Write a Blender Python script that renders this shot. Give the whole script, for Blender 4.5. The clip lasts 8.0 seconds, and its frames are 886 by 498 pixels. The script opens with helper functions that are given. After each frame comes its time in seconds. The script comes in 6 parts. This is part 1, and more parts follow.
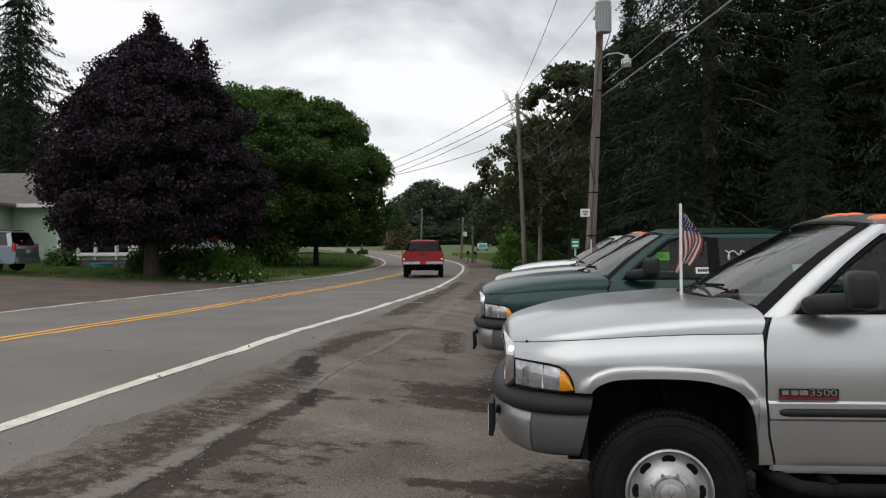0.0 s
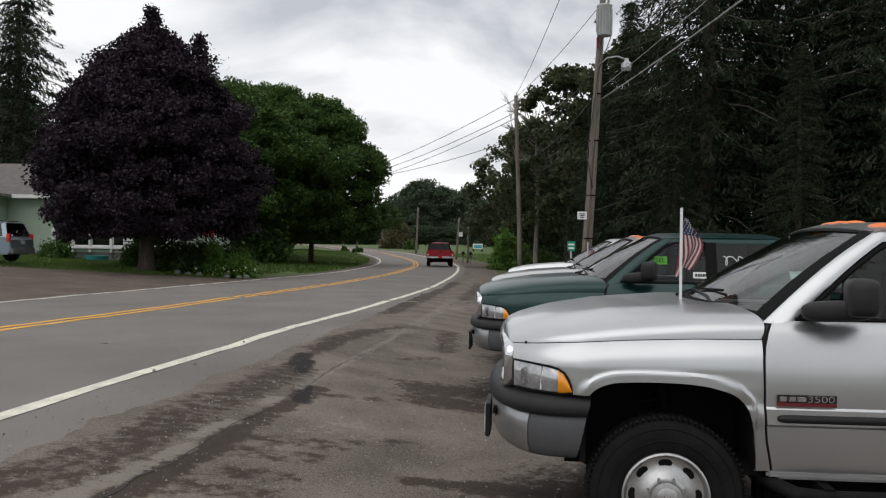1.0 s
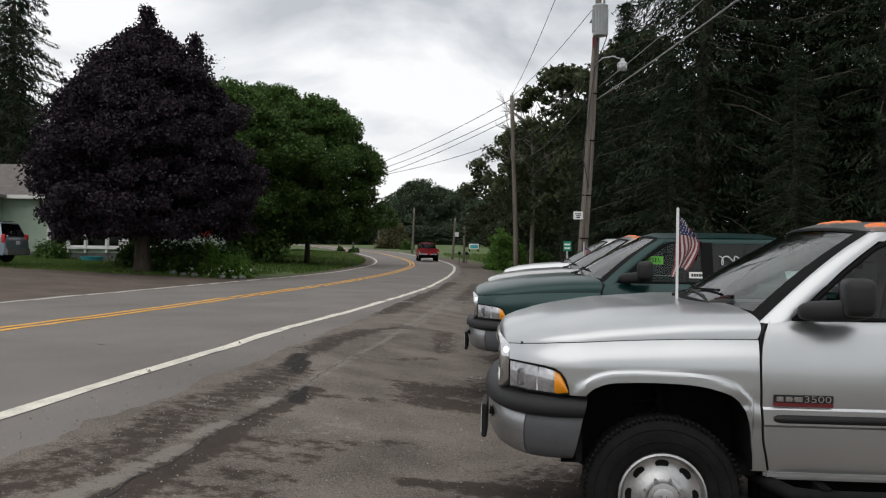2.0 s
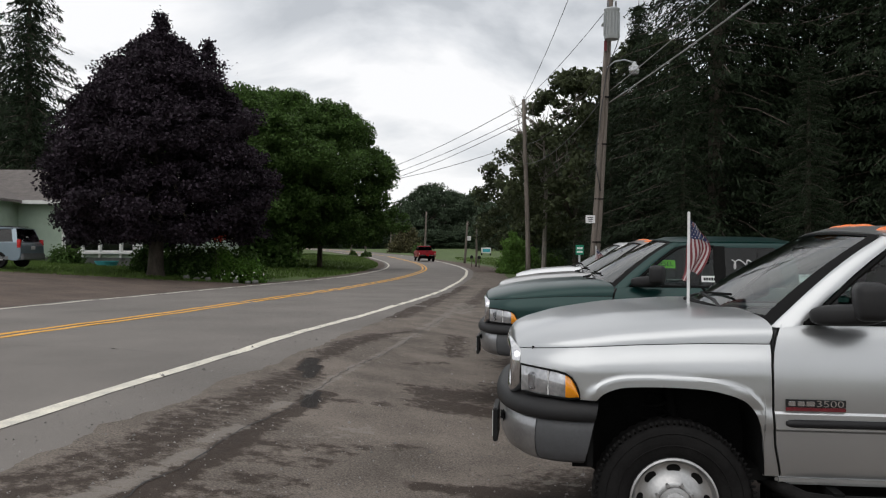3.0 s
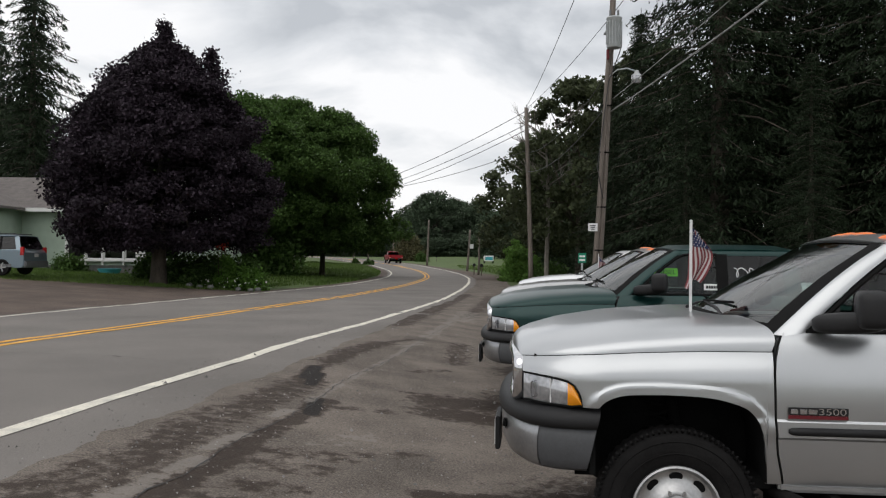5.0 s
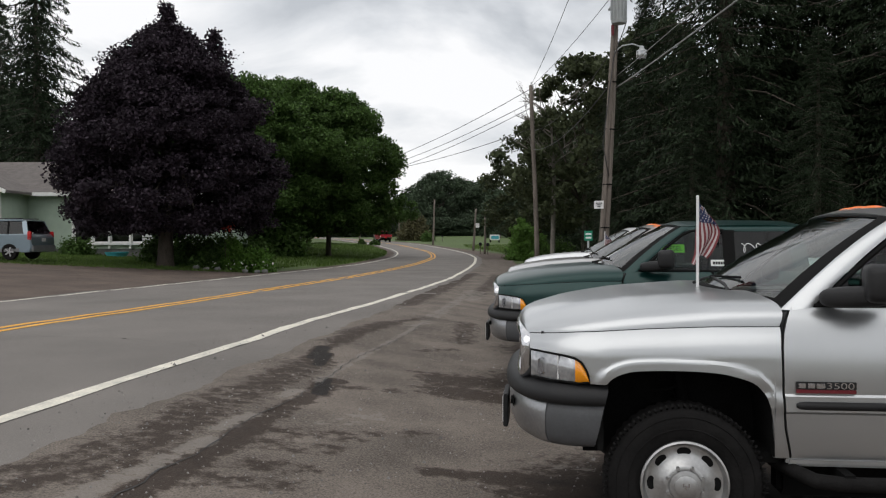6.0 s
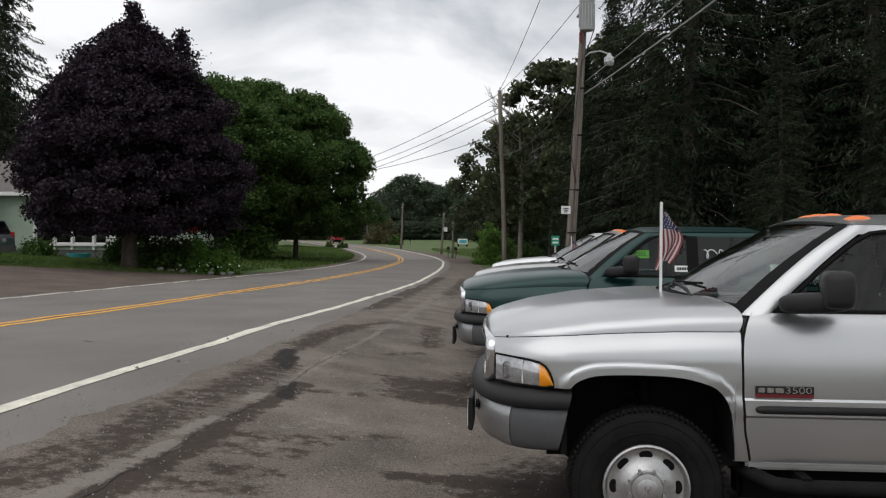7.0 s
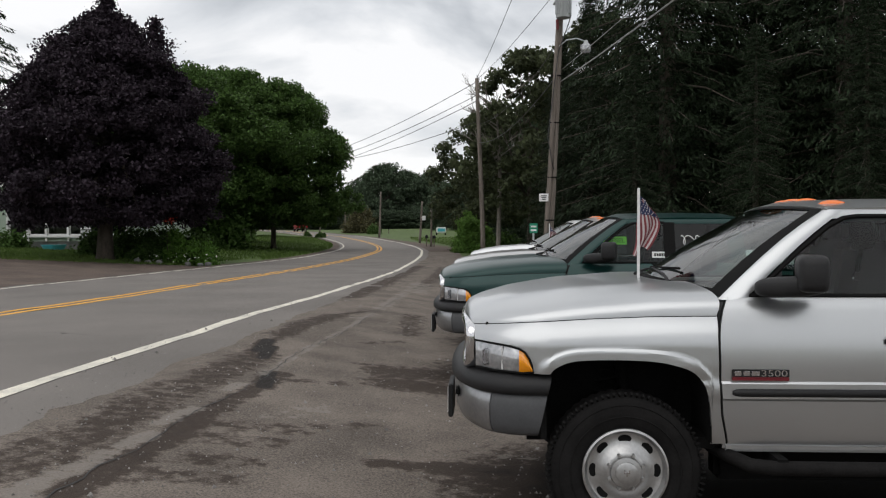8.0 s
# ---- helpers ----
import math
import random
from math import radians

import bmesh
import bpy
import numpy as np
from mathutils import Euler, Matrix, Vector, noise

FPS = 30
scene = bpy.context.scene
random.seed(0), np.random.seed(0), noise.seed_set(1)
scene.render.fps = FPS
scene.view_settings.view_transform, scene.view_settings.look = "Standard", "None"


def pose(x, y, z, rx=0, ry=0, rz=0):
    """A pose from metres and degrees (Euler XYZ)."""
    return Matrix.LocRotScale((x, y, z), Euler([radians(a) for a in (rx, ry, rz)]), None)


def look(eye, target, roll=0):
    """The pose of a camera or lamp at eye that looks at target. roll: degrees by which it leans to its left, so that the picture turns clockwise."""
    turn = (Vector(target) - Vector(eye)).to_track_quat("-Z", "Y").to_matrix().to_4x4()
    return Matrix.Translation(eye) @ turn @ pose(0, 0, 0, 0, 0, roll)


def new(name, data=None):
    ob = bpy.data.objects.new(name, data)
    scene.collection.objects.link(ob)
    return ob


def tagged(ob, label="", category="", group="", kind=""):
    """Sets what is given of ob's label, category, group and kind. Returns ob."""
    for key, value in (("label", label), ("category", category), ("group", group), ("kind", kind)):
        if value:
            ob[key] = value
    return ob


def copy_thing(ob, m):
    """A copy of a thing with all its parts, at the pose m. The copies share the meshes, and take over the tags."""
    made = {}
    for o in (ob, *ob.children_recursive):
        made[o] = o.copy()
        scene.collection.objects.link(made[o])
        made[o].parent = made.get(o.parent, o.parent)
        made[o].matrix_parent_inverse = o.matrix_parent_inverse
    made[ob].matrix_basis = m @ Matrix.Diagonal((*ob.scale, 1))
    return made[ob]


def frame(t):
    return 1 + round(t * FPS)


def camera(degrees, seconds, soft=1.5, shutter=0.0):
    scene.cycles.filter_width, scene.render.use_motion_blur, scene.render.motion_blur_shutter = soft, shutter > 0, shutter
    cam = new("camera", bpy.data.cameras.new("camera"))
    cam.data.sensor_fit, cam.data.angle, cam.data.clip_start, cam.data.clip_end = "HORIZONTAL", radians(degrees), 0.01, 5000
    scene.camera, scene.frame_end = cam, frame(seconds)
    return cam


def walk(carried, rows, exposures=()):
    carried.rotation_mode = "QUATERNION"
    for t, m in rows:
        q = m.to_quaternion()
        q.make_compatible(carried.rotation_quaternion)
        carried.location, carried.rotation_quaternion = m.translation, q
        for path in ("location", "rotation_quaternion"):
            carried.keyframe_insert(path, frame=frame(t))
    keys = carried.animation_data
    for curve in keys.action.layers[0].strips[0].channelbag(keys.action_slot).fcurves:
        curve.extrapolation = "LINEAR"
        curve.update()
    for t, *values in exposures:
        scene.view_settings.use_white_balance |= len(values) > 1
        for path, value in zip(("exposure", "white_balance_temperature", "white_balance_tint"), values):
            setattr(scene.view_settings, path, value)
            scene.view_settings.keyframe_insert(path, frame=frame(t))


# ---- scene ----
cam = camera(54.6, 8.0, soft=1.2)
EYE_Z = 1.66


def held(x, y, z, yaw, pitch, roll):
    """The hand-held camera's pose: a small shift from its stand, then its turn."""
    return pose(x, y, EYE_Z + z, 90 + pitch, 0, yaw) @ pose(0, 0, 0, 0, 0, roll)


walk(cam, [
    (0.0, held(0.026, 0.004, 0.0, -0.392, -0.231, -0.526)),
    (0.5, held(0.005, -0.001, 0.001, -0.486, -0.308, 0.046)),
    (1.0, held(-0.005, 0.012, -0.004, -0.722, -0.241, 0.698)),
    (1.5, held(-0.007, 0.026, -0.005, -1.191, -0.295, 0.724)),
    (3.0, held(0.004, 0.009, 0.002, -0.154, 0.019, 0.488)),
    (3.5, held(0.0, 0.0, 0.0, 0.0, 0.11, 0.6)),
    (4.0, held(0.003, 0.003, 0.0, -0.082, 0.331, 0.598)),
    (5.5, held(0.004, -0.004, 0.0, 0.205, 0.566, 0.385)),
    (5.7, held(0.004, -0.002, -0.002, 0.27, 0.0, 0.17)),
    (5.9, held(0.004, 0.002, -0.004, 0.39, -0.73, -0.1)),
    (6.0, held(0.004, 0.003, -0.005, 0.418, -0.812, -0.144)),
    (6.5, held(0.008, 0.001, -0.001, 0.227, -0.707, -0.154)),
    (6.7, held(0.010, -0.002, -0.002, -0.4, -0.72, -0.05)),
    (7.0, held(0.014, -0.008, -0.004, -1.717, -0.554, 0.34)),
    (7.5, held(0.009, -0.009, -0.012, -2.694, -1.078, 0.109)),
    (8.0, held(0.011, -0.012, -0.01, -3.154, -1.314, -0.121)),
])

# ---------------------------------------------------------------- sky, sun, exposure
SUN_AZ, SUN_EL = radians(-35), radians(55)
world = bpy.data.worlds.new("overcast_sky")
scene.world = world
world.use_nodes = True
wt = world.node_tree
wt.nodes.clear()


def wnode(kind, **kw):
    n = wt.nodes.new(kind)
    for k, v in kw.items():
        n.inputs[k].default_value = v
    return n


def overcast():
    """A Nishita sky behind a nearly closed layer of cloud, brightest overhead."""
    sky = wt.nodes.new("ShaderNodeTexSky")
    sky.sky_type, sky.sun_disc = "NISHITA", False
    sky.sun_elevation, sky.sun_rotation = SUN_EL, SUN_AZ
    coord = wt.nodes.new("ShaderNodeTexCoord")
    flat = wt.nodes.new("ShaderNodeMapping")
    flat.inputs["Scale"].default_value = (1.0, 1.0, 2.4)
    flat.inputs["Location"].default_value = (0.37, 0.1, 0.22)
    wt.links.new(coord.outputs["Generated"], flat.inputs["Vector"])
    big = wnode("ShaderNodeTexNoise", Scale=3.4, Detail=9.0, Roughness=0.5, Distortion=0.35)
    wt.links.new(flat.outputs["Vector"], big.inputs["Vector"])
    ramp = wt.nodes.new("ShaderNodeValToRGB")
    e = ramp.color_ramp.elements
    e[0].position, e[0].color = 0.34, (0.54, 0.565, 0.60, 1)
    e[1].position, e[1].color = 0.52, (0.99, 0.99, 1.0, 1)
    mid = e.new(0.43)
    mid.color = (0.76, 0.78, 0.81, 1)
    wt.links.new(big.outputs["Fac"], ramp.inputs["Fac"])
    cloud = wnode("ShaderNodeBackground", Strength=1.03)
    wt.links.new(ramp.outputs["Color"], cloud.inputs["Color"])
    blue = wnode("ShaderNodeBackground", Strength=0.08)
    wt.links.new(sky.outputs["Color"], blue.inputs["Color"])
    mix = wnode("ShaderNodeMixShader", Fac=0.94)
    wt.links.new(blue.outputs[0], mix.inputs[1])
    wt.links.new(cloud.outputs[0], mix.inputs[2])
    out = wt.nodes.new("ShaderNodeOutputWorld")
    wt.links.new(mix.outputs[0], out.inputs["Surface"])


overcast()
sun = new("sun", bpy.data.lights.new("sun", "SUN"))
sun.data.energy, sun.data.angle, sun.data.color = 1.0, radians(70), (1.0, 0.97, 0.93)
sun.matrix_world = look((-12, -16, 30), (0, 0, 0))
scene.view_settings.exposure = 0.0


# ---------------------------------------------------------------- materials
def mat(name, color, rough=0.6, metal=0.0, var=0.25, scale=6.0, fine=60.0, bump=0.0, bump_scale=80.0,
        dark=None, coat=0.0, grain=0.4, random_amount=0.0, spec=0.5, trans=0.0, emit=0.0, stretch=(1, 1, 1), seed=0.0, ior=1.45):
    """A principled material with colour variation at two scales and a fine relief."""
    m = bpy.data.materials.new(name)
    m.use_nodes = True
    nt = m.node_tree
    b = nt.nodes["Principled BSDF"]
    b.inputs["Roughness"].default_value = rough
    b.inputs["Metallic"].default_value = metal
    b.inputs["Specular IOR Level"].default_value = spec
    b.inputs["Coat Weight"].default_value = coat
    b.inputs["Coat Roughness"].default_value = 0.04
    b.inputs["Transmission Weight"].default_value = trans
    b.inputs["IOR"].default_value = ior
    if emit:
        b.inputs["Emission Color"].default_value = (*color, 1)
        b.inputs["Emission Strength"].default_value = emit
    tc = nt.nodes.new("ShaderNodeTexCoord")
    mp = nt.nodes.new("ShaderNodeMapping")
    mp.inputs["Scale"].default_value = stretch
    mp.inputs["Location"].default_value = (seed, seed * 0.7, seed * 0.3)
    nt.links.new(tc.outputs["Object"], mp.inputs["Vector"])
    n1 = nt.nodes.new("ShaderNodeTexNoise")
    n1.inputs["Scale"].default_value, n1.inputs["Detail"].default_value = scale, 5.0
    n2 = nt.nodes.new("ShaderNodeTexNoise")
    n2.inputs["Scale"].default_value, n2.inputs["Detail"].default_value = fine, 3.0
    nt.links.new(mp.outputs[0], n1.inputs["Vector"])
    nt.links.new(mp.outputs[0], n2.inputs["Vector"])
    add = nt.nodes.new("ShaderNodeMath")
    add.operation = "MULTIPLY_ADD"
    add.inputs[1].default_value = 1.0 - grain
    nt.links.new(n1.outputs["Fac"], add.inputs[0])
    half = nt.nodes.new("ShaderNodeMath")
    half.operation = "MULTIPLY"
    half.inputs[1].default_value = grain
    nt.links.new(n2.outputs["Fac"], half.inputs[0])
    nt.links.new(half.outputs[0], add.inputs[2])
    ramp = nt.nodes.new("ShaderNodeValToRGB")
    lo = dark if dark else tuple(c * (1 - var) for c in color)
    hi = tuple(min(1.0, c * (1 + var * 0.6)) for c in color)
    e = ramp.color_ramp.elements
    e[0].position, e[0].color = 0.36, (*lo, 1)
    e[1].position, e[1].color = 0.64, (*hi, 1)
    nt.links.new(add.outputs[0], ramp.inputs["Fac"])
    last = ramp.outputs["Color"]
    if random_amount:
        geo = nt.nodes.new("ShaderNodeNewGeometry")
        mr = nt.nodes.new("ShaderNodeMapRange")
        mr.inputs["To Min"].default_value, mr.inputs["To Max"].default_value = 1 - random_amount, 1 + random_amount
        nt.links.new(geo.outputs["Random Per Island"], mr.inputs["Value"])
        hs = nt.nodes.new("ShaderNodeHueSaturation")
        nt.links.new(mr.outputs[0], hs.inputs["Value"])
        nt.links.new(last, hs.inputs["Color"])
        last = hs.outputs["Color"]
    nt.links.new(last, b.inputs["Base Color"])
    if bump:
        n3 = nt.nodes.new("ShaderNodeTexNoise")
        n3.inputs["Scale"].default_value, n3.inputs["Detail"].default_value = bump_scale, 4.0
        nt.links.new(mp.outputs[0], n3.inputs["Vector"])
        bp = nt.nodes.new("ShaderNodeBump")
        bp.inputs["Strength"].default_value, bp.inputs["Distance"].default_value = bump, 0.02
        nt.links.new(n3.outputs["Fac"], bp.inputs["Height"])
        nt.links.new(bp.outputs[0], b.inputs["Normal"])
    return m


def leafy(name, color, amount=0.45, back=0.25, rough=0.55):
    """Leaves: colour varies from leaf to leaf, and some light comes through."""
    m = mat(name, color, rough, var=0.3, scale=0.6, fine=3.0, random_amount=amount, spec=0.15)
    nt = m.node_tree
    b = nt.nodes["Principled BSDF"]
    tr = nt.nodes.new("ShaderNodeBsdfTranslucent")
    tr.inputs["Color"].default_value = (*[c * 1.3 for c in color], 1)
    mx = nt.nodes.new("ShaderNodeMixShader")
    mx.inputs["Fac"].default_value = back
    nt.links.new(b.outputs[0], mx.inputs[1])
    nt.links.new(tr.outputs[0], mx.inputs[2])
    nt.links.new(mx.outputs[0], nt.nodes["Material Output"].inputs["Surface"])
    return m


def lot_surface():
    """Worn brown asphalt of the lot. One attribute says where water stands and where shade is painted under the trucks,
    crust where dry crust lies; noise frays their edges.
    """
    m = mat("broken_lot_asphalt", (0.168, 0.143, 0.123), 0.85, spec=0.22, var=0.6, grain=0.62, scale=1.3, fine=70, bump=0.55, bump_scale=110)
    nt = m.node_tree
    b = nt.nodes["Principled BSDF"]
    base = b.inputs["Base Color"].links[0].from_socket
    tc = nt.nodes.new("ShaderNodeTexCoord")

    def noise_at(scale, detail, rough=0.6):
        n = nt.nodes.new("ShaderNodeTexNoise")
        n.inputs["Scale"].default_value, n.inputs["Detail"].default_value, n.inputs["Roughness"].default_value = scale, detail, rough
        nt.links.new(tc.outputs["Object"], n.inputs["Vector"])
        return n.outputs["Fac"]

    def math_of(op, a, k, c=None):
        n = nt.nodes.new("ShaderNodeMath")
        n.operation = op
        for i, v in enumerate((a, k, c)):
            if v is None:
                continue
            if isinstance(v, (int, float)):
                n.inputs[i].default_value = v
            else:
                nt.links.new(v, n.inputs[i])
        return n.outputs[0]

    def mask(attribute, scale, amount, lo, hi):
        at = nt.nodes.new("ShaderNodeAttribute")
        at.attribute_name = attribute
        v = math_of("MULTIPLY_ADD", noise_at(scale, 8, 0.68), amount, at.outputs["Fac"])
        r = nt.nodes.new("ShaderNodeMapRange")
        r.interpolation_type = "SMOOTHSTEP"
        r.inputs["From Min"].default_value, r.inputs["From Max"].default_value = lo, hi
        nt.links.new(v, r.inputs["Value"])
        return r.outputs[0]

    def mix(fac, a, color):
        n = nt.nodes.new("ShaderNodeMix")
        n.data_type = "RGBA"
        nt.links.new(fac, n.inputs["Factor"])
        nt.links.new(a, n.inputs[6])
        n.inputs[7].default_value = (*color, 1)
        return n.outputs[2]
    damp_and_shade = mask("damp_and_shade", 8.0, 2.3, 1.30, 1.75)
    crust = mask("crust", 6.0, 2.8, 1.95, 2.2)
    grit = mask("none", 34.0, 1.0, 0.62, 0.70)
    c = mix(math_of("MULTIPLY", damp_and_shade, 0.88), base, (0.034, 0.023, 0.017))
    c = mix(math_of("MULTIPLY", grit, 0.45), c, (0.26, 0.24, 0.22))
    # darkest tone: wettest strokes and the shade painted under the trucks
    c = mix(mask("damp_and_shade", 3.0, 0.5, 1.02, 1.2), c, (0.018, 0.015, 0.013))
    c = mix(math_of("MULTIPLY", crust, 0.62), c, (0.232, 0.210, 0.188))
    nt.links.new(c, b.inputs["Base Color"])
    r = nt.nodes.new("ShaderNodeMapRange")
    r.inputs["To Min"].default_value, r.inputs["To Max"].default_value = 0.88, 0.78
    nt.links.new(damp_and_shade, r.inputs["Value"])
    nt.links.new(r.outputs[0], b.inputs["Roughness"])
    return m


M = {
    "asphalt": mat("worn_asphalt", (0.168, 0.153, 0.140), 0.85, var=0.3, grain=0.55, scale=0.5, fine=110, bump=0.35, bump_scale=160),
    "lot": lot_surface(),
    "crack": mat("crack_filler", (0.03, 0.03, 0.03), 0.7, var=0.3),
    "gravel": mat("grey_gravel", (0.2, 0.19, 0.18), 0.9, var=0.4, random_amount=0.5),
    "dirt": mat("brown_gravel_drive", (0.10, 0.074, 0.060), 0.95, var=0.35, scale=0.8, fine=30, bump=0.8, bump_scale=40),
    "grass": mat("mown_grass", (0.070, 0.108, 0.026), 0.9, var=0.4, scale=0.35, fine=12, bump=0.8, bump_scale=25),
    "grass_blade": leafy("grass_blades", (0.085, 0.135, 0.032), 0.35, 0.25),
    "white_line": mat("worn_white_road_paint", (0.70, 0.66, 0.56), 0.7, var=0.2, scale=4, fine=40, dark=(0.47, 0.45, 0.40)),
    "yellow_line": mat("worn_yellow_road_paint", (0.74, 0.37, 0.045), 0.7, var=0.25, scale=4, fine=40),
    "bark": mat("grey_brown_bark", (0.075, 0.062, 0.05), 0.95, var=0.4, scale=8, fine=40, bump=1.0, bump_scale=20, stretch=(1, 1, 0.25)),
    "pole_wood": mat("weathered_pole_wood", (0.17, 0.145, 0.125), 0.9, var=0.4, scale=5, fine=50, bump=0.6, bump_scale=40, stretch=(3, 3, 0.15)),
    "grey_metal": mat("galvanised_grey_metal", (0.42, 0.44, 0.45), 0.45, 0.3, var=0.12, scale=5),
    "cable": mat("black_cable", (0.04, 0.04, 0.042), 0.6),
    "pale_cable": mat("grey_service_cable", (0.26, 0.26, 0.26), 0.6),
    "purple_leaf": leafy("purple_maple_leaves", (0.031, 0.023, 0.031), 0.6, 0.12, 0.65),
    "green_leaf": leafy("green_maple_leaves", (0.060, 0.108, 0.028), 0.55, 0.28),
    "light_leaf": leafy("light_green_leaves", (0.085, 0.17, 0.03), 0.4, 0.3),
    "bright_leaf": leafy("bright_green_leaves", (0.12, 0.22, 0.05), 0.35, 0.35),
    "ash_leaf": leafy("grey_green_leaves", (0.068, 0.082, 0.042), 0.6, 0.3),
    "far_leaf": leafy("far_tree_leaves", (0.060, 0.086, 0.052), 0.45, 0.2),
    "needle": leafy("dark_spruce_needles", (0.019, 0.030, 0.015), 0.6, 0.08, 0.7),
    "brown_bush": leafy("dry_brown_green_bush", (0.085, 0.08, 0.04), 0.4, 0.2),
    "red_flower": mat("red_flower_petals", (0.55, 0.05, 0.03), 0.6, var=0.2, random_amount=0.3),
    "white_flower": mat("white_flower_petals", (0.7, 0.68, 0.66), 0.6, var=0.1),
    "dead_twig": mat("bare_grey_twigs", (0.2, 0.18, 0.16), 0.9, var=0.3),
}


# ---------------------------------------------------------------- mesh helpers
def link_mesh(name, verts, faces, material, parent=None, label="", smooth=False, mats=None):
    me = bpy.data.meshes.new(name)
    me.from_pydata([tuple(v) for v in verts], [], [tuple(f) for f in faces])
    for mm in (mats or [material]):
        me.materials.append(mm)
    if smooth:
        me.polygons.foreach_set("use_smooth", [True] * len(me.polygons))
    me.update()
    ob = new(name, me)
    if parent:
        ob.parent = parent
    if label:
        tagged(ob, label)
    return ob


def part(name, bm, material, parent=None, label="", smooth=None):
    """Links a bmesh as one mesh object under its thing. smooth: angle in degrees under which edges are shaded smooth."""
    me = bpy.data.meshes.new(name)
    bmesh.ops.recalc_face_normals(bm, faces=bm.faces)
    if smooth is not None:
        lim = radians(smooth)
        for f in bm.faces:
            f.smooth = True
        for e in bm.edges:
            e.smooth = len(e.link_faces) == 2 and e.calc_face_angle(0.0) < lim
    bm.to_mesh(me)
    bm.free()
    me.materials.append(material)
    ob = new(name, me)
    if parent:
        ob.parent = parent
    if label:
        tagged(ob, label)
    return ob


def thing(name, m, label, category, group="", kind=""):
    ob = new(name)
    ob.empty_display_size = 0.2
    ob.matrix_world = m
    return tagged(ob, label, category, group, kind)


def box(size, at=(0, 0, 0), bevel=0.0, seg=2, bm=None, m=None):
    bm = bm or bmesh.new()
    t = Matrix.Translation(at) @ (m or Matrix()) @ Matrix.Diagonal((*size, 1))
    made = bmesh.ops.create_cube(bm, size=1.0, matrix=t)["verts"]
    if bevel:
        es = list({e for v in made for e in v.link_edges})
        bmesh.ops.bevel(bm, geom=es, offset=bevel, segments=seg, affect="EDGES", clamp_overlap=True)
    return bm


def rounded_block(size, m, power=4.0, nu=24, nv=14):
    """A block with softly rounded faces and edges (a superellipsoid) at the pose m."""
    def sp(c):
        return math.copysign(abs(c) ** (2 / power), c)
    rings = []
    for i in range(1, nv):
        b = -math.pi / 2 + math.pi * i / nv
        rings.append([m @ Vector((size[0] / 2 * sp(math.cos(b)) * sp(math.cos(a)), size[1] / 2 * sp(math.cos(b)) * sp(math.sin(a)), size[2] / 2 * sp(math.sin(b)))) for a in [2 * math.pi * k / nu for k in range(nu)]])
    bm = grid_mesh(rings, closed=True)
    bm.verts.ensure_lookup_table()
    bm.faces.new(bm.verts[:nu])
    bm.faces.new(bm.verts[-nu:])
    return bm


def tube_arrays(path, radii, n=8, cap=True):
    """Vertices and faces of a tube along a path, with a radius at each point."""
    path = [Vector(p) for p in path]
    vs, fs = [], []
    for i, p in enumerate(path):
        d = (path[min(i + 1, len(path) - 1)] - path[max(i - 1, 0)]).normalized()
        side = d.cross(Vector((0, 0, 1)) if abs(d.z) < 0.9 else Vector((1, 0, 0))).normalized()
        up = side.cross(d)
        for k in range(n):
            a = 2 * math.pi * k / n
            vs.append(p + (side * math.cos(a) + up * math.sin(a)) * radii[i])
    for i in range(len(path) - 1):
        for k in range(n):
            a, b = i * n + k, i * n + (k + 1) % n
            fs.append((a, b, b + n, a + n))
    if cap:
        fs.append(tuple(range(n))[::-1])
        fs.append(tuple(range((len(path) - 1) * n, len(path) * n)))
    return vs, fs


def join_arrays(pieces):
    vs, fs = [], []
    for v, f in pieces:
        o = len(vs)
        vs += list(v)
        fs += [tuple(i + o for i in q) for q in f]
    return vs, fs


def lathe(profile, n=24, axis="z"):
    """A turned solid: profile of (radius, height) pairs, closed at both ends."""
    bm = bmesh.new()
    rings = []
    for r, h in profile:
        ring = []
        for k in range(n):
            a = 2 * math.pi * k / n
            c, s = r * math.cos(a), r * math.sin(a)
            ring.append(bm.verts.new((c, s, h) if axis == "z" else (c, -h, s)))
        rings.append(ring)
    for a, b in zip(rings, rings[1:]):
        for k in range(n):
            bm.faces.new((a[k], a[(k + 1) % n], b[(k + 1) % n], b[k]))
    bm.faces.new(rings[0])
    bm.faces.new(rings[-1])
    return bm


def grid_mesh(rows, bm=None, closed=False):
    """A skin over rows of points."""
    bm = bm or bmesh.new()
    vr = [[bm.verts.new(p) for p in r] for r in rows]
    for a, b in zip(vr, vr[1:]):
        n = len(a)
        for k in range(n if closed else n - 1):
            j = (k + 1) % n
            bm.faces.new((a[k], a[j], b[j], b[k]))
    return bm


def prism(outline, lo, hi, axis="y", bevel=0.0, seg=2):
    """A flat outline given thickness along an axis. The outline is in (x, z) for y, (x, y) for z, (y, z) for x."""
    bm = bmesh.new()

    def at(p, h):
        return (p[0], h, p[1]) if axis == "y" else (p[0], p[1], h) if axis == "z" else (h, p[0], p[1])
    a = [bm.verts.new(at(p, lo)) for p in outline]
    b = [bm.verts.new(at(p, hi)) for p in outline]
    bm.faces.new(a)
    bm.faces.new(b[::-1])
    for i in range(len(a)):
        j = (i + 1) % len(a)
        bm.faces.new((a[i], b[i], b[j], a[j]))
    if bevel:
        bmesh.ops.bevel(bm, geom=list(bm.edges), offset=bevel, segments=seg, affect="EDGES", clamp_overlap=True)
    return bm


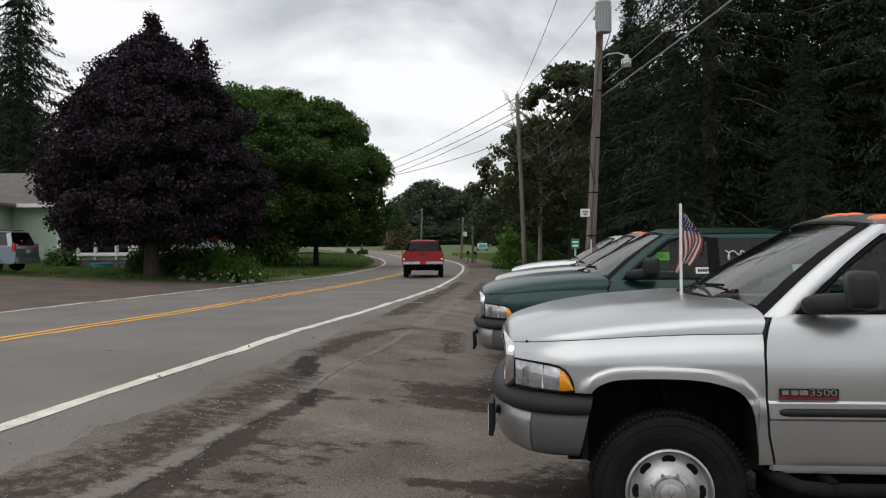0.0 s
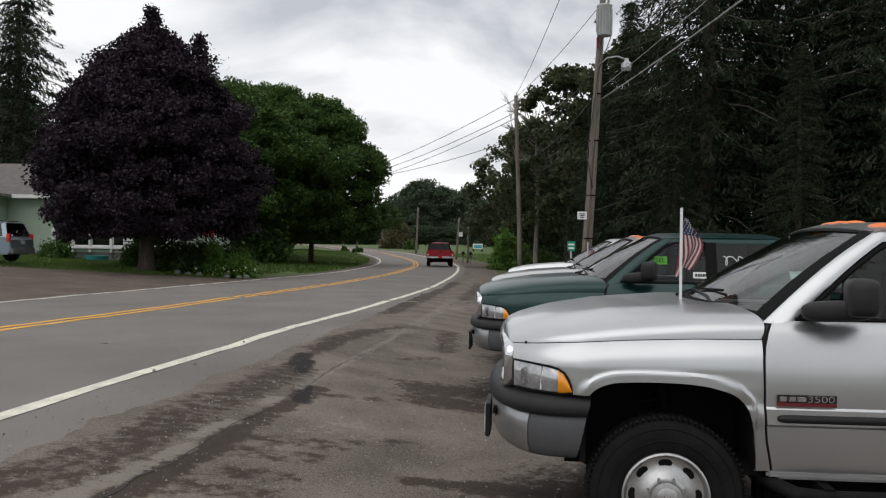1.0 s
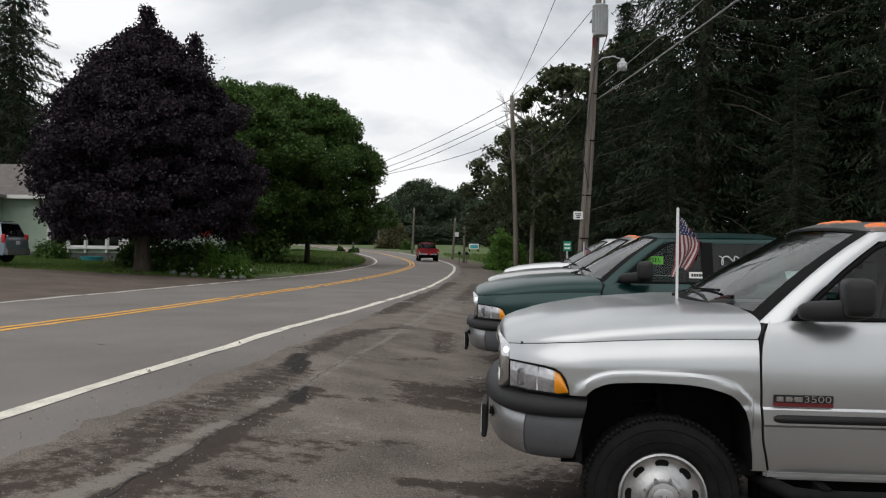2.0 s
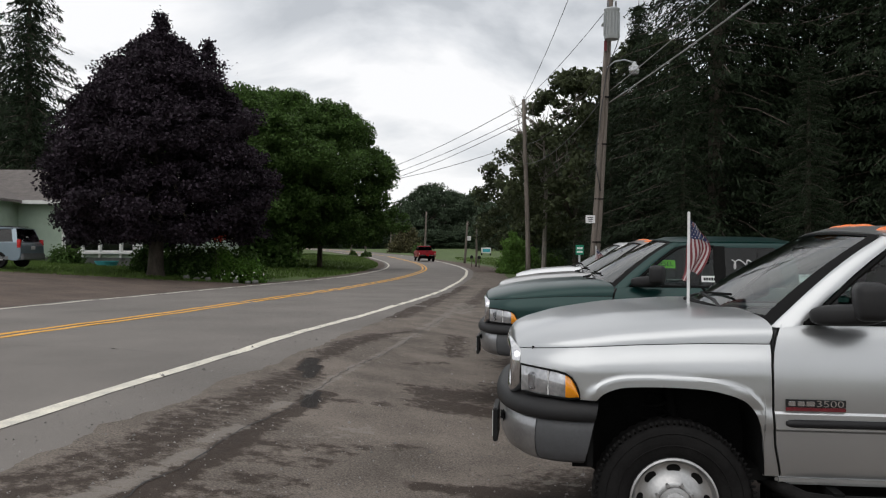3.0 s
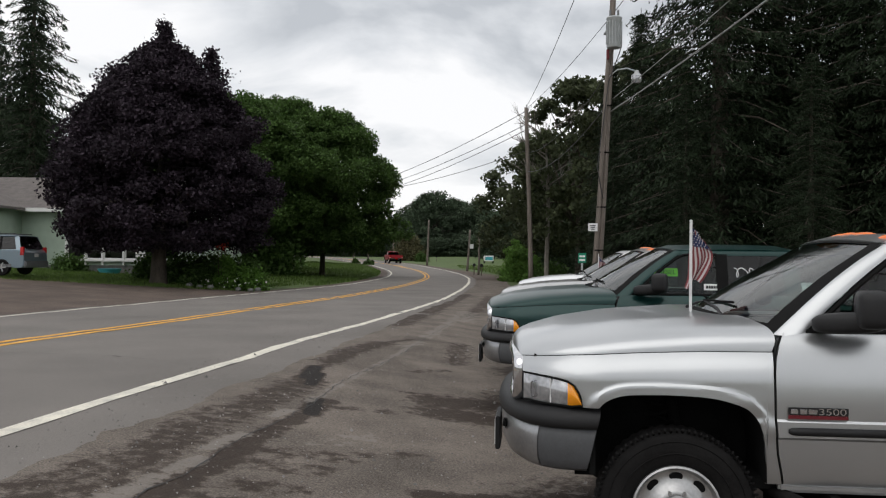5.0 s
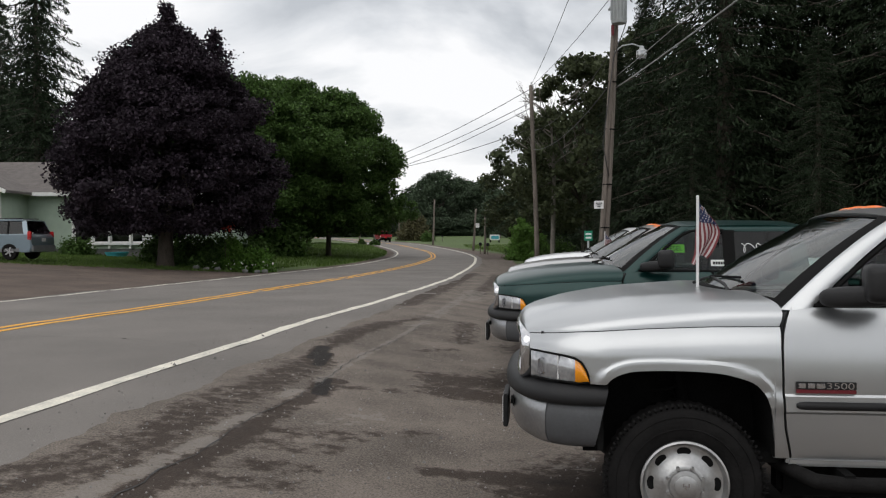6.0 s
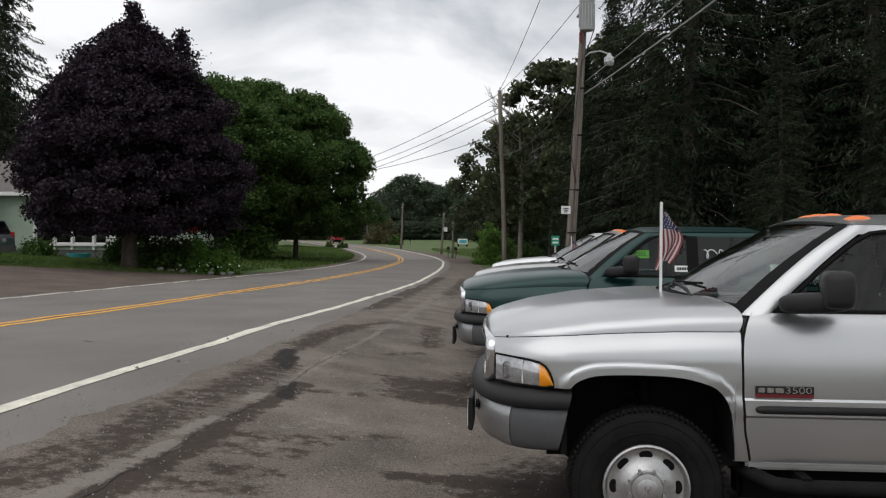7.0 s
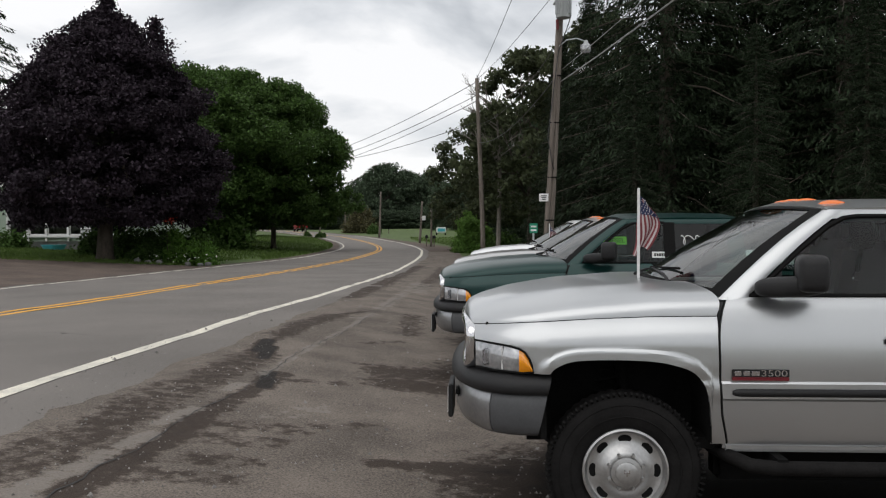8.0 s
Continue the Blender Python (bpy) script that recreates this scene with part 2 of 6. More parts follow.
# ---------------------------------------------------------------- the road's line and the lie of the land
CENTRE = [(-9.9, -30), (-8.8, -12), (-7.55, 4), (-6.57, 12.8), (-5.62, 18), (-4.64, 24.9), (-3.6, 32), (-2.45, 44), (-1.65, 56),
          (-1.3, 68), (-1.75, 82), (-2.95, 95), (-5.2, 109), (-9.0, 128), (-13.6, 146), (-20.5, 172), (-30, 203), (-46, 245), (-75, 300)]
ROAD_Z = [(-30, 0.36), (10, 0.32), (20, 0.27), (33, 0.17), (48, 0.07), (70, 0.03), (88, 0.10), (103, 0.28), (118, 0.55), (140, 0.8),
          (172, 1.22), (203, 1.5), (300, 2.2)]
RIGHT_HALF = [(-30, 4.2), (6, 4.02), (12, 4.15), (16, 4.0), (25, 4.0), (34, 3.7), (47, 3.45), (60, 3.3), (300, 3.3)]
LEFT_HALF = [(-30, 4.0), (32, 4.05), (40, 3.6), (50, 3.2), (300, 3.05)]


def spline(points, step=0.5):
    out = []
    p = [Vector(q) for q in points]
    for i in range(1, len(p) - 2):
        n = max(2, int((p[i + 1] - p[i]).length / step))
        for k in range(n):
            t = k / n
            a, b, c, d = p[i - 1], p[i], p[i + 1], p[i + 2]
            out.append(0.5 * (2 * b + (c - a) * t + (2 * a - 5 * b + 4 * c - d) * t * t + (3 * b - a - 3 * c + d) * t ** 3))
    return out


LINE = spline([(x, y, 0) for x, y in CENTRE])
LXY = np.array([(p.x, p.y) for p in LINE])
LT = np.gradient(LXY, axis=0)
LT /= np.linalg.norm(LT, axis=1)[:, None]
LN = np.stack([LT[:, 1], -LT[:, 0]], 1)
LZ = np.interp(LXY[:, 1], *zip(*ROAD_Z))


def smooth01(t):
    t = np.clip(t, 0, 1)
    return t * t * (3 - 2 * t)


def land(x, y):
    """Height of the ground, and the distance to the right of the road's middle, at points of the plan."""
    x, y = np.atleast_1d(np.asarray(x, float)), np.atleast_1d(np.asarray(y, float))
    z, dd = np.empty(len(x)), np.empty(len(x))
    for i in range(0, len(x), 4000):
        q = np.stack([x[i:i + 4000], y[i:i + 4000]], 1)
        j = ((q[:, None, :] - LXY[None, ::4]) ** 2).sum(2).argmin(1) * 4
        d = ((q - LXY[j]) * LN[j]).sum(1)
        zr = LZ[j]
        right = zr * (1 - smooth01((d - 4.6) / 3.6) * (1 - smooth01((q[:, 1] - 28) / 30)))
        right = right + smooth01((d - 9) / 60) * 0.7 * smooth01((q[:, 1] - 60) / 60)
        left = zr + np.clip(-d - 5.0, 0, 20) * 0.055 + smooth01((-d - 25) / 80) * 1.5
        z[i:i + 4000] = np.where(d > 0, right, left) - 0.02 * smooth01((abs(d) - 3) / 3)
        dd[i:i + 4000] = d
    return z, dd


def ground_z(x, y):
    return float(land([x], [y])[0][0])


def strip(name, d0, d1, y0, y1, lift, material, n=1, wobble=0.0, kind="structure", parent=None, step=2, label=""):
    """A band along the road between two distances from its middle (numbers, or functions of y)."""
    idx = [i for i in range(0, len(LXY), step) if y0 <= LXY[i, 1] <= y1]
    pts = []
    for i in idx:
        y = LXY[i, 1]
        a = d0(y) if callable(d0) else d0
        b = d1(y) if callable(d1) else d1
        w0 = wobble * noise.noise((LXY[i, 0], y * 0.9, 3.0))
        w1 = wobble * noise.noise((LXY[i, 0], y * 0.9, 9.0))
        for k in range(n + 1):
            d = a + w0 + (b + w1 - a - w0) * k / n
            pts.append((*(LXY[i] + LN[i] * d), d))
    pts = np.array(pts)
    z = land(pts[:, 0], pts[:, 1])[0] + lift
    vs = np.column_stack([pts[:, :2], z])
    m = n + 1
    fs = [(r * m + k, r * m + k + 1, (r + 1) * m + k + 1, (r + 1) * m + k) for r in range(len(idx) - 1) for k in range(n)]
    return tagged(link_mesh(name, vs, fs, material, parent, smooth=True), label, kind=kind)


def right_half(y):
    return float(np.interp(y, *zip(*RIGHT_HALF)))


def left_half(y):
    return float(np.interp(y, *zip(*LEFT_HALF)))


def build_ground():
    def axis(lo, hi, near, step):
        v = [near]
        s = step
        while v[-1] < hi:
            s = step if abs(v[-1] - near) < 60 else s * 1.12
            v.append(v[-1] + s)
        u, s = [near], step
        while u[-1] > lo:
            s = step if abs(u[-1] - near) < 60 else s * 1.12
            u.append(u[-1] - s)
        return np.array(sorted(set(u[1:] + v)))
    xs, ys = axis(-1500, 1500, -4, 1.5), axis(-300, 2600, 40, 1.5)
    gx, gy = np.meshgrid(xs, ys)
    z = land(gx.ravel(), gy.ravel())[0] - 0.045
    vs = np.column_stack([gx.ravel(), gy.ravel(), z])
    w = len(xs)
    fs = [(r * w + c, r * w + c + 1, (r + 1) * w + c + 1, (r + 1) * w + c) for r in range(len(ys) - 1) for c in range(w - 1)]
    tagged(link_mesh("ground", vs, fs, M["grass"], smooth=True), "green mown grass lawn and verge beside the road", kind="structure")
    tagged(strip("road", lambda y: -left_half(y) - 0.35, lambda y: right_half(y) + 0.9 - 0.45 * float(smooth01((y - 14) / 20)), -30, 290, 0.002, M["asphalt"], 18, 0.22, label="grey worn asphalt two lane country road"), kind="structure")
    strip("shoulder", lambda y: right_half(y) + 0.3, lambda y: 9.5 - 3.6 * float(smooth01((y - 33) / 12)), -30, 62, -0.016, M["lot"], 14, 0.25, label="brown broken asphalt shoulder and parking lot")
    strip("shoulder_far", lambda y: right_half(y) + 0.3, lambda y: right_half(y) + 1.6 + 2.2 * (1 - float(smooth01((y - 60) / 60))), 61, 180, -0.012, M["dirt"], 3, 0.3, label="brown gravel shoulder at the bend")
    strip("lot", 9.4, 32, -30, 27, -0.018, M["lot"], 12, 0.2, label="brown broken asphalt parking lot under the trucks")
    strip("verge", lambda y: -left_half(y) - 1.0, lambda y: -left_half(y) - 0.2, -30, 200, -0.008, M["dirt"], 2, 0.12, label="narrow gravel verge along the road")
    strip("driveway", lambda y: -5.3 - 17.0 * (1 - float(smooth01((y - 30.5) / 6.0))) - 0.4 * math.sin(y), lambda y: -left_half(y) - 0.5, -10, 36.5, -0.006, M["dirt"], 18, 0.3, label="brown gravel drive across the road")
    strip("white_line", lambda y: right_half(y) - 0.085, lambda y: right_half(y) + 0.085, -20, 130, 0.008, M["white_line"], 1, 0.03, label="worn white edge line of the road", step=1)
    strip("white_line", lambda y: -left_half(y) - 0.07, lambda y: -left_half(y) + 0.07, -20, 240, 0.008, M["white_line"], 1, 0.02, label="worn white edge line of the road", step=1)
    for a in (-0.20, 0.09):
        strip("yellow_line", a, a + 0.14, -20, 240, 0.008, M["yellow_line"], 1, 0.015, label="worn double yellow centre line", step=1)


build_ground()


# ---------------------------------------------------------------- trees
def leaf_arrays(centres, size, rng, flat=0.35, aspect=0.7, down=None):
    """Kite-shaped leaf sprays at the given points, turned at random."""
    n = len(centres)
    a = rng.normal(size=(n, 3))
    if down is not None:
        a = a * 0.45 + down
    a /= np.linalg.norm(a, axis=1)[:, None]
    b = rng.normal(size=(n, 3))
    b[:, 2] *= flat
    b -= a * (a * b).sum(1)[:, None]
    b /= np.linalg.norm(b, axis=1)[:, None] + 1e-9
    s = size * rng.uniform(0.6, 1.35, n)[:, None]
    fold = np.cross(a, b) * s * rng.uniform(-0.25, 0.25, n)[:, None]
    v = np.stack([centres - a * s * 0.5, centres + b * s * aspect * 0.5 + fold, centres + a * s * 0.5, centres - b * s * aspect * 0.5 + fold], 1)
    return v.reshape(-1, 3)


def leaf_object(name, verts, material, parent, label=""):
    n = len(verts) // 4
    me = bpy.data.meshes.new(name)
    me.vertices.add(len(verts))
    me.vertices.foreach_set("co", verts.astype(np.float32).ravel())
    me.loops.add(n * 4)
    me.loops.foreach_set("vertex_index", np.arange(n * 4, dtype=np.int32))
    me.polygons.add(n)
    me.polygons.foreach_set("loop_start", np.arange(0, n * 4, 4, dtype=np.int32))
    me.materials.append(material)
    me.update(calc_edges=True)
    me.validate()
    ob = new(name, me)
    ob.parent = parent
    if label:
        tagged(ob, label)
    return ob


def broadleaf(name, label, at, height, radius, material, seed, leaves=30000, size=0.22, base=0.14, profile=None, trunk_r=0.25,
              clump=0.75, lean=0.0, gaps=0.0, tips=(), flat=0.6, per_clump=55, group="", trunk_h=None, squash=1.0, bumps=0.2):
    """A broadleaved tree: trunk with limbs, and a crown of leaf clumps within an uneven outline."""
    rng = np.random.default_rng(seed)
    root = thing(name, pose(*at), label, "tree", group)
    profile = profile or [(0.0, 0.55), (0.12, 0.86), (0.3, 1.0), (0.5, 0.95), (0.7, 0.76), (0.85, 0.5), (0.95, 0.26), (1.0, 0.05)]
    hs, rs = zip(*profile)
    z0 = height * base
    crown_h = height - z0
    lobes = [(rng.uniform(0, 2 * math.pi), rng.uniform(0, 1), rng.uniform(-bumps, bumps)) for _ in range(70 if bumps > 0.2 else 46)]

    def reach(a, f):
        r = radius * np.interp(f, hs, rs)
        k = np.ones_like(r)
        for la, lf, s in lobes:
            k += s * np.exp(-((np.angle(np.exp(1j * (a - la)))) / 0.38) ** 2 - ((f - lf) / 0.07) ** 2)
        return r * k
    n = max(60, int(leaves / per_clump))
    f = rng.beta(1.15, 1.25, n)
    a = rng.uniform(0, 2 * math.pi, n)
    rr = reach(a, f) * np.where(rng.random(n) < 0.72, rng.uniform(0.76, 1.05, n), rng.uniform(0.25, 0.8, n))
    c = np.stack([rr * np.cos(a), rr * np.sin(a) * squash, z0 + f * crown_h], 1)
    keep = np.array([noise.noise(Vector(p) * 0.35 + Vector((seed, 0, 0))) > -0.5 + gaps for p in c])
    c = c[keep]
    per = max(8, int(leaves / len(c)))
    spread = clump * rng.uniform(0.55, 1.2, len(c))
    off = rng.normal(size=(len(c), per, 3))
    off /= np.linalg.norm(off, axis=2)[..., None]
    off *= (rng.random((len(c), per)) ** 0.45)[..., None] * spread[:, None, None]
    off[..., 2] *= flat
    pts = (c[:, None, :] + off).reshape(-1, 3)
    # leading shoots stand out of the outline
    for tx, tz, tall, wide, count in tips:
        k = 16
        f = np.linspace(0, 0.97, k)
        a = rng.uniform(0, 2 * math.pi, k)
        r = wide * (1 - f) * rng.uniform(0.3, 0.9, k)
        core = np.stack([tx + r * np.cos(a), r * np.sin(a), tz + f * tall], 1)
        d = rng.normal(size=(k, count // k, 3)) * (0.12 + 0.26 * (1 - f))[:, None, None]
        pts = np.concatenate([pts, (core[:, None, :] + d).reshape(-1, 3)])
    leaf_object("crown", leaf_arrays(pts, size, rng), material, root)
    th = trunk_h or height * 0.8
    pieces = [tube_arrays([(0, 0, -0.2), (0, 0, 0.25), (0.03, 0, z0), (lean * 0.5, 0.05, th * 0.6), (lean, 0, th)],
                          [trunk_r * 1.5, trunk_r * 1.1, trunk_r * 0.9, trunk_r * 0.5, 0.03], 9)]
    for k in range(16):
        h = rng.uniform(z0 * 0.9, th * 0.85)
        t = rng.integers(0, len(c))
        tip = c[t]
        mid = (np.array([0, 0, h]) * 0.5 + tip * 0.5) + np.array([0, 0, 0.3])
        pieces.append(tube_arrays([(lean * h / th, 0, h), tuple(mid), tuple(tip)], [trunk_r * 0.4, trunk_r * 0.22, 0.02], 6))
    v, q = join_arrays(pieces)
    link_mesh("trunk", v, q, M["bark"], root, smooth=True)
    return root


def conifer(name, label, at, height, radius, seed, material=None, start=1.2, step=0.42, sprays=20, spray=0.5, group="", power=0.75, ragged=0.25):
    """A spruce: straight trunk, whorls of drooping branches hung with sprays of needles."""
    rng = np.random.default_rng(seed)
    root = thing(name, pose(*at), label, "tree", group)
    pieces = [tube_arrays([(0, 0, -0.2), (0, 0, height * 0.5), (0, 0, height)], [height * 0.013 + 0.06, height * 0.009, 0.02], 8)]
    pts, dirs = [], []
    h = start
    while h < height - 0.3:
        frac = (h - start) / (height - start)
        length = radius * (1 - frac) ** power + 0.25
        nb = int(6 + 3 * (1 - frac))
        a0 = rng.uniform(0, 6.28)
        for k in range(nb):
            a = a0 + 2 * math.pi * k / nb + rng.uniform(-0.3, 0.3)
            ln = length * rng.uniform(1 - ragged * 1.6, 1 + ragged * 0.6)
            rise = rng.uniform(-0.05, 0.2)
            d = np.array([math.cos(a), math.sin(a), 0])
            side = np.array([-d[1], d[0], 0])
            t = rng.uniform(0.12, 1.0, int(sprays * (0.35 + ln / radius)))
            z = h + ln * (rise * t - 0.42 * t ** 2 + 0.10 * t ** 4)
            w = (1 - t) * 0.55 * ln * 0.5 + 0.12
            p = d * (ln * t)[:, None] + side * (rng.normal(size=len(t)) * w)[:, None]
            p[:, 2] += z - rng.random(len(t)) * 0.3
            pts.append(p)
            q = np.tile(d * 0.8 + np.array([0, 0, -0.75]), (len(t), 1)) + side * rng.normal(size=len(t))[:, None] * 0.6
            dirs.append(q)
            if k % 2 == 0:
                tt = [0, 0.5, 1]
                pieces.append(tube_arrays([tuple(d * ln * u + np.array([0, 0, h + ln * (rise * u - 0.42 * u * u + 0.1 * u ** 4)])) for u in tt], [0.05, 0.03, 0.01], 4, False))
        h += step * rng.uniform(0.8, 1.25)
    pts, dirs = np.concatenate(pts), np.concatenate(dirs)
    leaf_object("crown", leaf_arrays(pts, spray, rng, 0.5, 0.2, dirs), material or M["needle"], root)
    v, q = join_arrays(pieces)
    link_mesh("trunk", v, q, M["bark"], root)
    return root


def placed(tree, x, y, scale, turn, wide=1.0, label=""):
    t = copy_thing(tree, pose(x, y, ground_z(x, y) - 0.05, 0, 0, turn) @ Matrix.Diagonal((scale * wide, scale * wide, scale, 1)))
    if label:
        tagged(t, label)
    return t


def build_trees():
    x, y = -12.6, 38.0
    broadleaf("purple_maple_tree", "dark purple leaved maple tree on the house lawn", (x, y, ground_z(x, y)), 10.5, 4.6, M["purple_leaf"], 19,
              leaves=200000, size=0.15, base=0.148, trunk_r=0.33, clump=0.62, flat=0.6, per_clump=140, gaps=-0.05, bumps=0.34,
              tips=((0.1, 9.2, 2.3, 1.0, 2600), (2.25, 7.8, 2.5, 1.0, 2600), (1.2, 8.4, 1.6, 0.9, 1400), (-1.5, 8.0, 1.6, 1.2, 1700), (-2.9, 6.6, 1.6, 1.1, 1700), (3.2, 6.2, 1.8, 1.0, 1700)),
              profile=[(0.0, 0.86), (0.05, 1.0), (0.2, 1.03), (0.4, 0.96), (0.55, 0.83), (0.68, 0.66), (0.8, 0.47), (0.9, 0.29), (1.0, 0.06)])
    green = broadleaf("maple_tree", "full green leaved maple tree beside the road", (-9.3, 66, ground_z(-9.3, 66)), 12.4, 5.45, M["green_leaf"], 11,
                      leaves=150000, size=0.20, base=0.15, flat=0.8, per_clump=150, gaps=-0.2, trunk_r=0.2, clump=0.72, bumps=0.3,
                      profile=[(0, 0.70), (0.08, 0.86), (0.2, 0.95), (0.4, 1.0), (0.62, 0.96), (0.78, 0.84), (0.9, 0.62), (0.97, 0.38), (1, 0.12)])
    placed(green, -14.9, 61, 1.0, 70, 1.05)
    placed(green, -12.6, 67, 1.07, 250, 0.85)
    placed(green, -14.0, 82, 0.9, 140)
    placed(green, -18.5, 112, 0.8, 200, 1.2)
    placed(green, -33, 90, 0.8, 20, 1.2)
    ash = broadleaf("ash_tree", "thin grey green tree with bare dead branches", (8.2, 52, ground_z(8.2, 52)), 12.5, 4.6, M["ash_leaf"], 23,
                    leaves=15000, size=0.3, base=0.16, trunk_r=0.22, clump=0.8, gaps=0.28)
    placed(ash, 7.0, 66, 0.86, 120, 1.1)
    placed(ash, 11.5, 47, 1.08, 220, 0.9)
    far = broadleaf("distant_tree", "dark green tree in the distant woods", (-2, 240, 2), 18, 8, M["far_leaf"], 31, leaves=16000, size=0.62, base=0.0, trunk_r=0.3, clump=1.7, per_clump=60, gaps=-0.5, bumps=0.3,
                    profile=[(0, 0.9), (0.15, 1.0), (0.4, 1.0), (0.65, 0.88), (0.82, 0.66), (0.94, 0.36), (1, 0.1)],
                    group="distant woods")
    rng = random.Random(5)
    for k in range(34):
        x = -75 + k * 4.6 + rng.uniform(-2, 2)
        placed(far, x, 250 + rng.uniform(-14, 22), rng.uniform(0.70, 0.95) * (0.8 if -26 < x < -8 else 1.0), rng.uniform(0, 360), rng.uniform(0.85, 1.15))
    for x, y, s in ((16, 150, 0.55), (22, 120, 0.6), (27, 160, 0.8), (11, 185, 0.55), (19, 190, 0.7), (30, 110, 0.8), (-34, 150, 0.8), (-44, 175, 0.9), (-40, 120, 0.9), (-52, 100, 1.0), (-60, 80, 1.0), (-70, 110, 1.1)):
        placed(far, x, y, s, rng.uniform(0, 360))
    for k in range(40):
        placed(far, -85 + k * 4.4 + rng.uniform(-1.5, 1.5), 236 + rng.uniform(-4, 4), rng.uniform(0.28, 0.42), rng.uniform(0, 360), 1.5)
    for k in range(44):
        placed(far, -90 + k * 4.1 + rng.uniform(-1.5, 1.5), 226 + rng.uniform(-3, 3), rng.uniform(0.2, 0.3), rng.uniform(0, 360), 2.0)
    for x, y, s in ((15, 62, 0.7), (21, 55, 0.75), (12.5, 78, 0.7), (17, 90, 0.75), (30, 60, 0.8)):
        placed(far, x, y, s, rng.uniform(0, 360))
    a = conifer("spruce_tree", "tall dark spruce tree with drooping branches", (10.6, 33, ground_z(10.6, 33)), 27, 5.0, 3, group="dark spruce row", sprays=150, spray=0.28, start=0.5)
    b = conifer("spruce_tree", "tall dark spruce tree with drooping branches", (16.6, 31, ground_z(16.6, 31)), 26, 5.4, 8, group="dark spruce row", sprays=150, spray=0.28, start=0.5)
    for i, (x, y, s) in enumerate(((13.6, 35, 1.05), (20.5, 33.5, 1.0), (22.5, 29.5, 0.98), (8.8, 38.5, 0.5), (18, 38, 1.1), (26, 33, 1.05), (8.6, 30.5, 0.30), (12.2, 28.5, 0.34), (15.5, 27.5, 0.36), (19.5, 27, 0.4), (8.2, 42, 0.42), (24, 26.5, 0.5), (6.9, 35, 0.26), (31, 29, 1), (27, 40, 1.1))):
        placed((a, b)[i % 2], x, y, s, 67 * i, 1.0)
    c = conifer("spruce_tree", "tall spruce tree behind the house", (-29.8, 62, ground_z(-29.8, 62)), 24, 5.6, 15, sprays=80, spray=0.45, power=0.85, ragged=0.4, group="spruces behind the house")
    placed(c, -35.5, 67, 0.9, 50)


build_trees()


# ---------------------------------------------------------------- vehicle materials
def glass(name, tint, gloss=1.0):
    """Thin tinted window glass: clear by its tint, with a mirror gloss that grows at grazing angles."""
    m = bpy.data.materials.new(name)
    m.use_nodes = True
    nt = m.node_tree
    nt.nodes.clear()
    tr = nt.nodes.new("ShaderNodeBsdfTransparent")
    tr.inputs["Color"].default_value = (*tint, 1)
    gl = nt.nodes.new("ShaderNodeBsdfGlossy")
    gl.inputs["Roughness"].default_value = 0.03
    fr = nt.nodes.new("ShaderNodeFresnel")
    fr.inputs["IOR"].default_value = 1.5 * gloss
    mx = nt.nodes.new("ShaderNodeMixShader")
    out = nt.nodes.new("ShaderNodeOutputMaterial")
    nt.links.new(fr.outputs[0], mx.inputs["Fac"])
    nt.links.new(tr.outputs[0], mx.inputs[1])
    nt.links.new(gl.outputs[0], mx.inputs[2])
    nt.links.new(mx.outputs[0], out.inputs["Surface"])
    return m


def paint(name, color, metal=0.35, rough=0.32, coat=0.7):
    return mat(name, color, rough, metal, var=0.06, scale=1.5, fine=300, coat=coat, bump=0.012, bump_scale=400)


